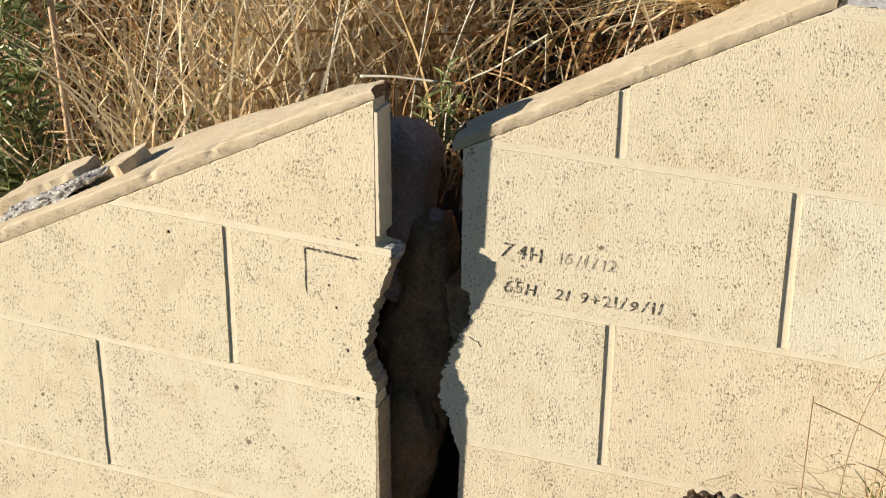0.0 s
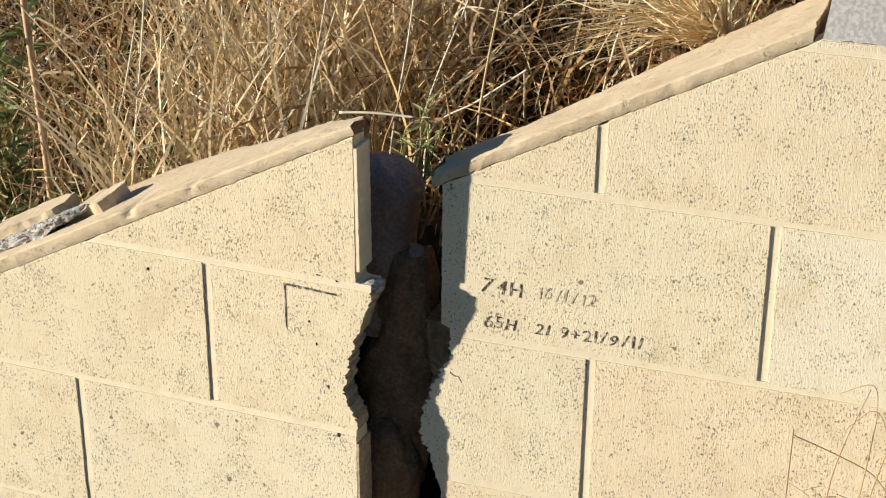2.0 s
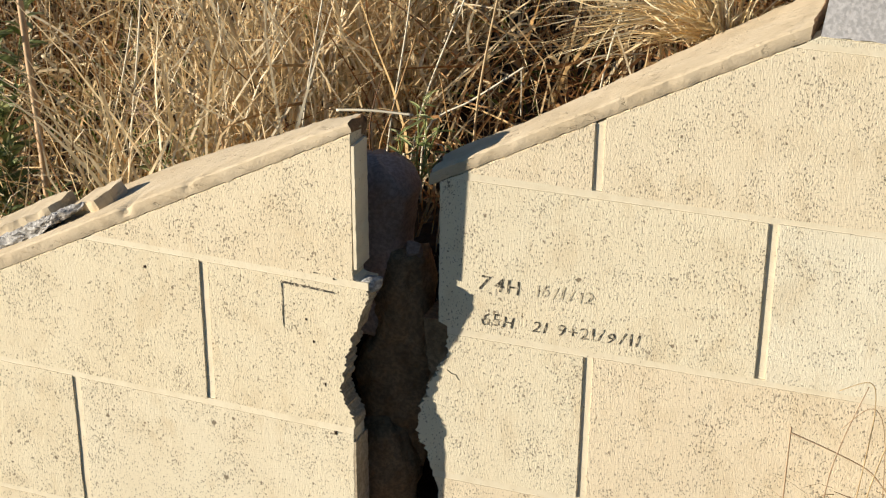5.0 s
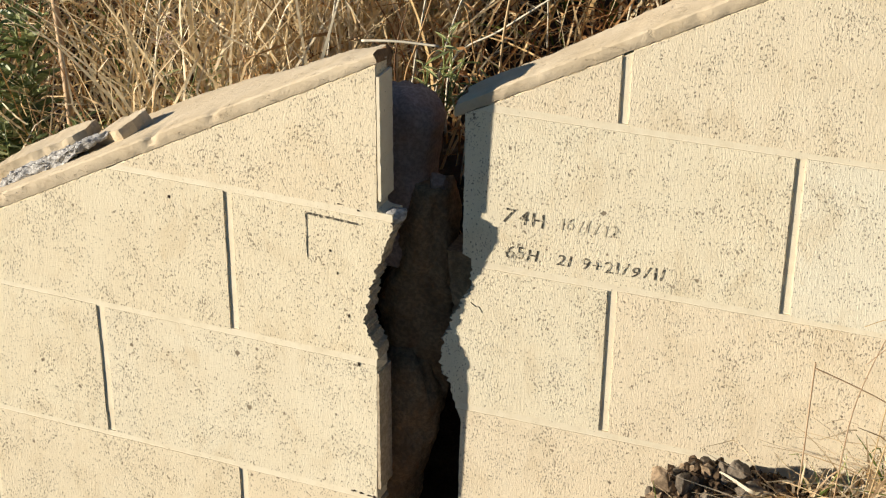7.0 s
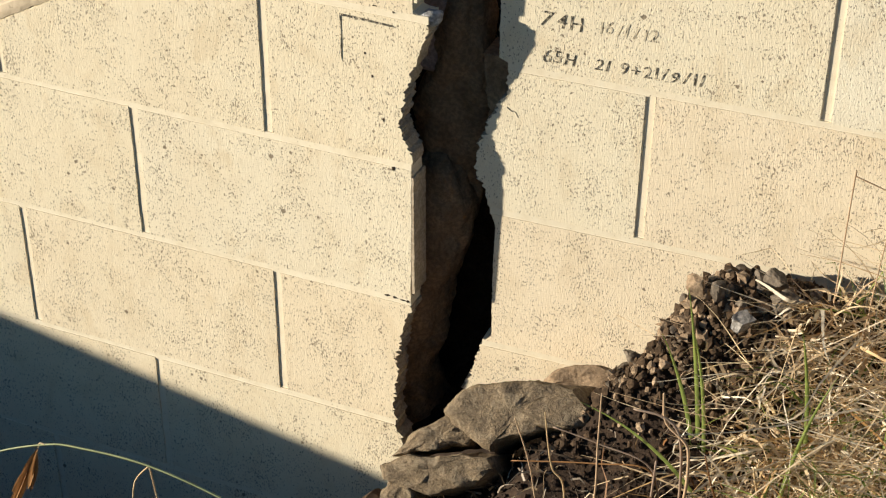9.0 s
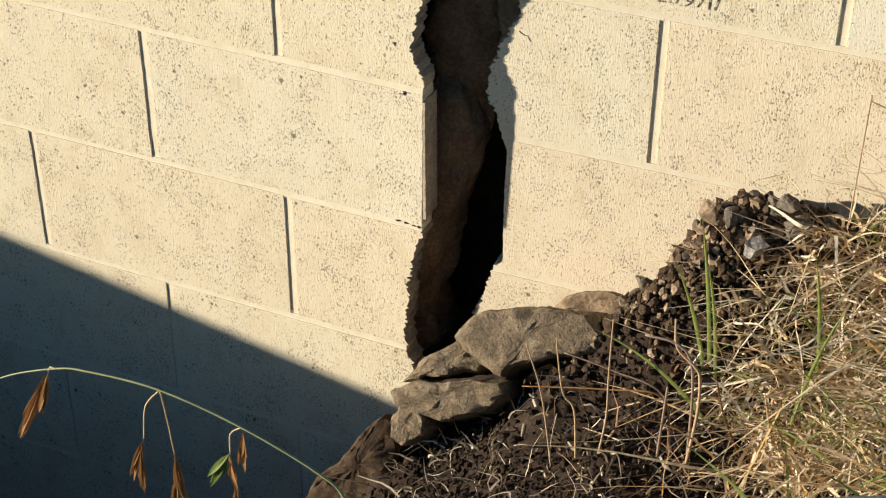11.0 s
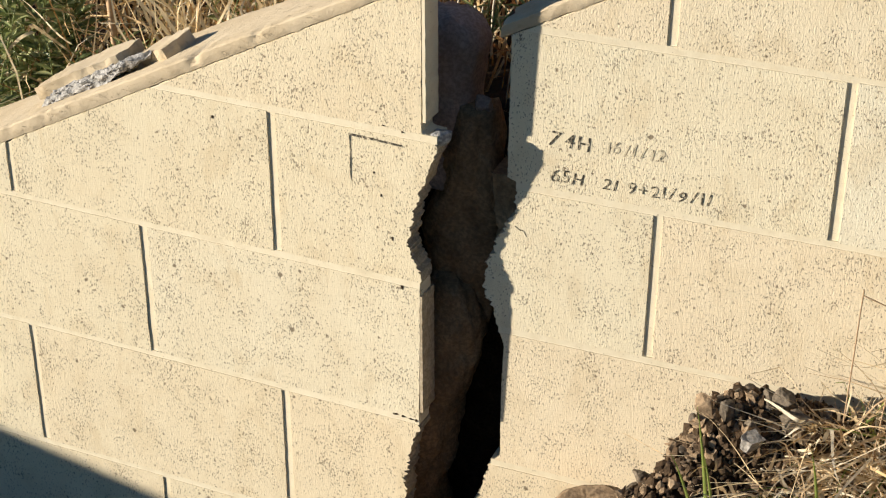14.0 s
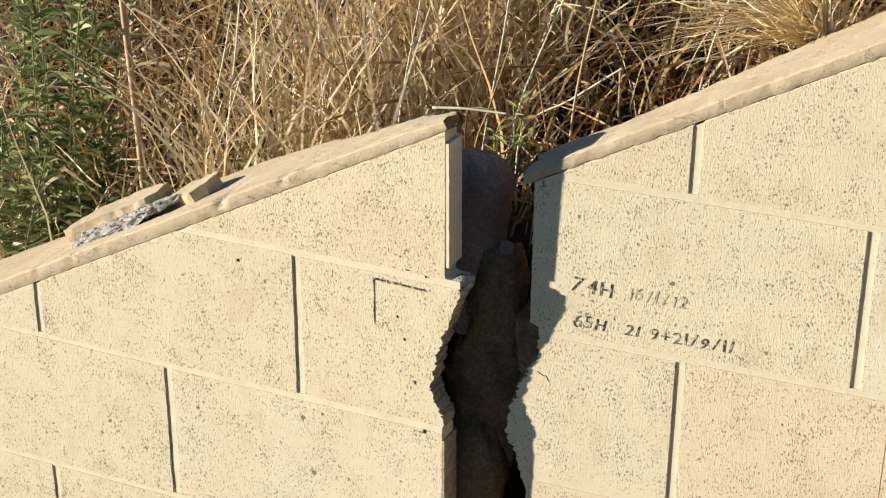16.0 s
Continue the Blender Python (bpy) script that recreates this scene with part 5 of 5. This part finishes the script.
sprig()
for pts, r, mat in (([(-0.340, 0.19, 0.02), (-0.324, 0.16, 0.149), (-0.310, 0.17, 0.205), (-0.286, 0.19, 0.30)], 0.0018, STRAW), ([(-0.300, 0.18, 0.02), (-0.292, 0.16, 0.147), (-0.281, 0.15, 0.139), (-0.268, 0.15, 0.133)], 0.0013, WHITE_STRAW),
                    ([(-0.205, 0.19, 0.05), (-0.205, 0.18, 0.175), (-0.198, 0.19, 0.27), (-0.182, 0.22, 0.40)], 0.0022, PALE), ([(-0.286, 0.16, 0.152), (-0.262, 0.16, 0.176), (-0.238, 0.16, 0.199)], 0.0013, PALE),
                    ([(-0.25, 0.17, 0.02), (-0.236, 0.16, 0.155), (-0.244, 0.15, 0.175)], 0.0012, WHITE_STRAW), ([(-0.33, 0.2, 0.03), (-0.345, 0.18, 0.16), (-0.335, 0.2, 0.24)], 0.0015, BROWN),
                    ([(-0.22, 0.18, 0.02), (-0.228, 0.17, 0.15), (-0.250, 0.18, 0.25)], 0.0014, STRAW), ([(-0.31, 0.18, 0.03), (-0.300, 0.17, 0.17), (-0.275, 0.17, 0.20), (-0.262, 0.17, 0.19)], 0.0013, STRAW)):
    stem("dry_stem", pts, r, r * 0.6, mat, "thin dry grass stem rising from the crack", "stem", "dry stems in the crack")
leafy("leafy_weed", -0.66, 0.30, 0.22, 3, 0.04, 8, "low green weed among dry stems", 0.05, 26)

# green blades on the bank
clump = empty("grass_tuft", pose(0.135, -0.2, drop(0.135, -0.2)), "tuft of broad bright green grass blades on the bank", "grass tuft")
for k, (a, b, c, w) in enumerate((((0.140, -0.2, -0.37), (0.128, -0.2, -0.22), (0.107, -0.2, -0.118), 0.0052), ((0.146, -0.205, -0.36), (0.140, -0.2, -0.25), (0.118, -0.2, -0.172), 0.0046), ((0.136, -0.2, -0.37), (0.122, -0.2, -0.26), (0.083, -0.2, -0.185), 0.0055),
                                  ((0.150, -0.26, -0.35), (0.095, -0.26, -0.278), (0.012, -0.26, -0.257), 0.0058), ((0.30, -0.45, -0.36), (0.25, -0.44, -0.28), (0.16, -0.43, -0.24), 0.006), ((0.34, -0.33, -0.34), (0.27, -0.33, -0.27), (0.19, -0.33, -0.265), 0.006),
                                  ((0.24, -0.28, -0.36), (0.25, -0.28, -0.22), (0.285, -0.27, -0.14), 0.005), ((0.26, -0.22, -0.34), (0.255, -0.22, -0.2), (0.235, -0.22, -0.125), 0.005))):
    bm = bmesh.new()
    rows = []
    A, B, C = Vector(a), Vector(b), Vector(c)
    for i in range(11):
        t = i / 10
        p = A * (1 - t) ** 2 + B * 2 * t * (1 - t) + C * t * t
        h = w / 2 * (1 - t ** 3)
        rows.append([bm.verts.new(p + Vector((-h, 0.0012, 0))), bm.verts.new(p), bm.verts.new(p + Vector((h, 0.0012, h * 0.6)))])
    for p, q in zip(rows, rows[1:]):
        for i in (0, 1):
            bm.faces.new((p[i], p[i + 1], q[i + 1], q[i]))
    part("blade", bm, LIME, clump, "", True).matrix_parent_inverse = clump.matrix_world.inverted()


# brown seed plume on a tall stem behind the coping
plume = leafy("grass_plume", -0.70, 0.235, 0.34, 1, 0.02, 41, "dry grass stem with a feathery brown seed plume", 0.004, 4, SEED)
turn = plume.matrix_world.inverted()
plume_rng = random.Random(12)
head = plume.matrix_world.translation + Vector((0.0, 0.0, 0.30))
for k in range(26):
    bm = bmesh.new()
    a = head + Vector((plume_rng.uniform(-0.004, 0.004), plume_rng.uniform(-0.004, 0.004), plume_rng.uniform(-0.03, 0.035)))
    d = Vector((plume_rng.gauss(0, 0.6), plume_rng.gauss(0, 0.5), plume_rng.uniform(-0.5, 0.8))) * 0.02
    leaf_into(bm, a, a + d, 0.0022, 0.004)
    part("spikelet", bm, STALE, plume).matrix_parent_inverse = turn
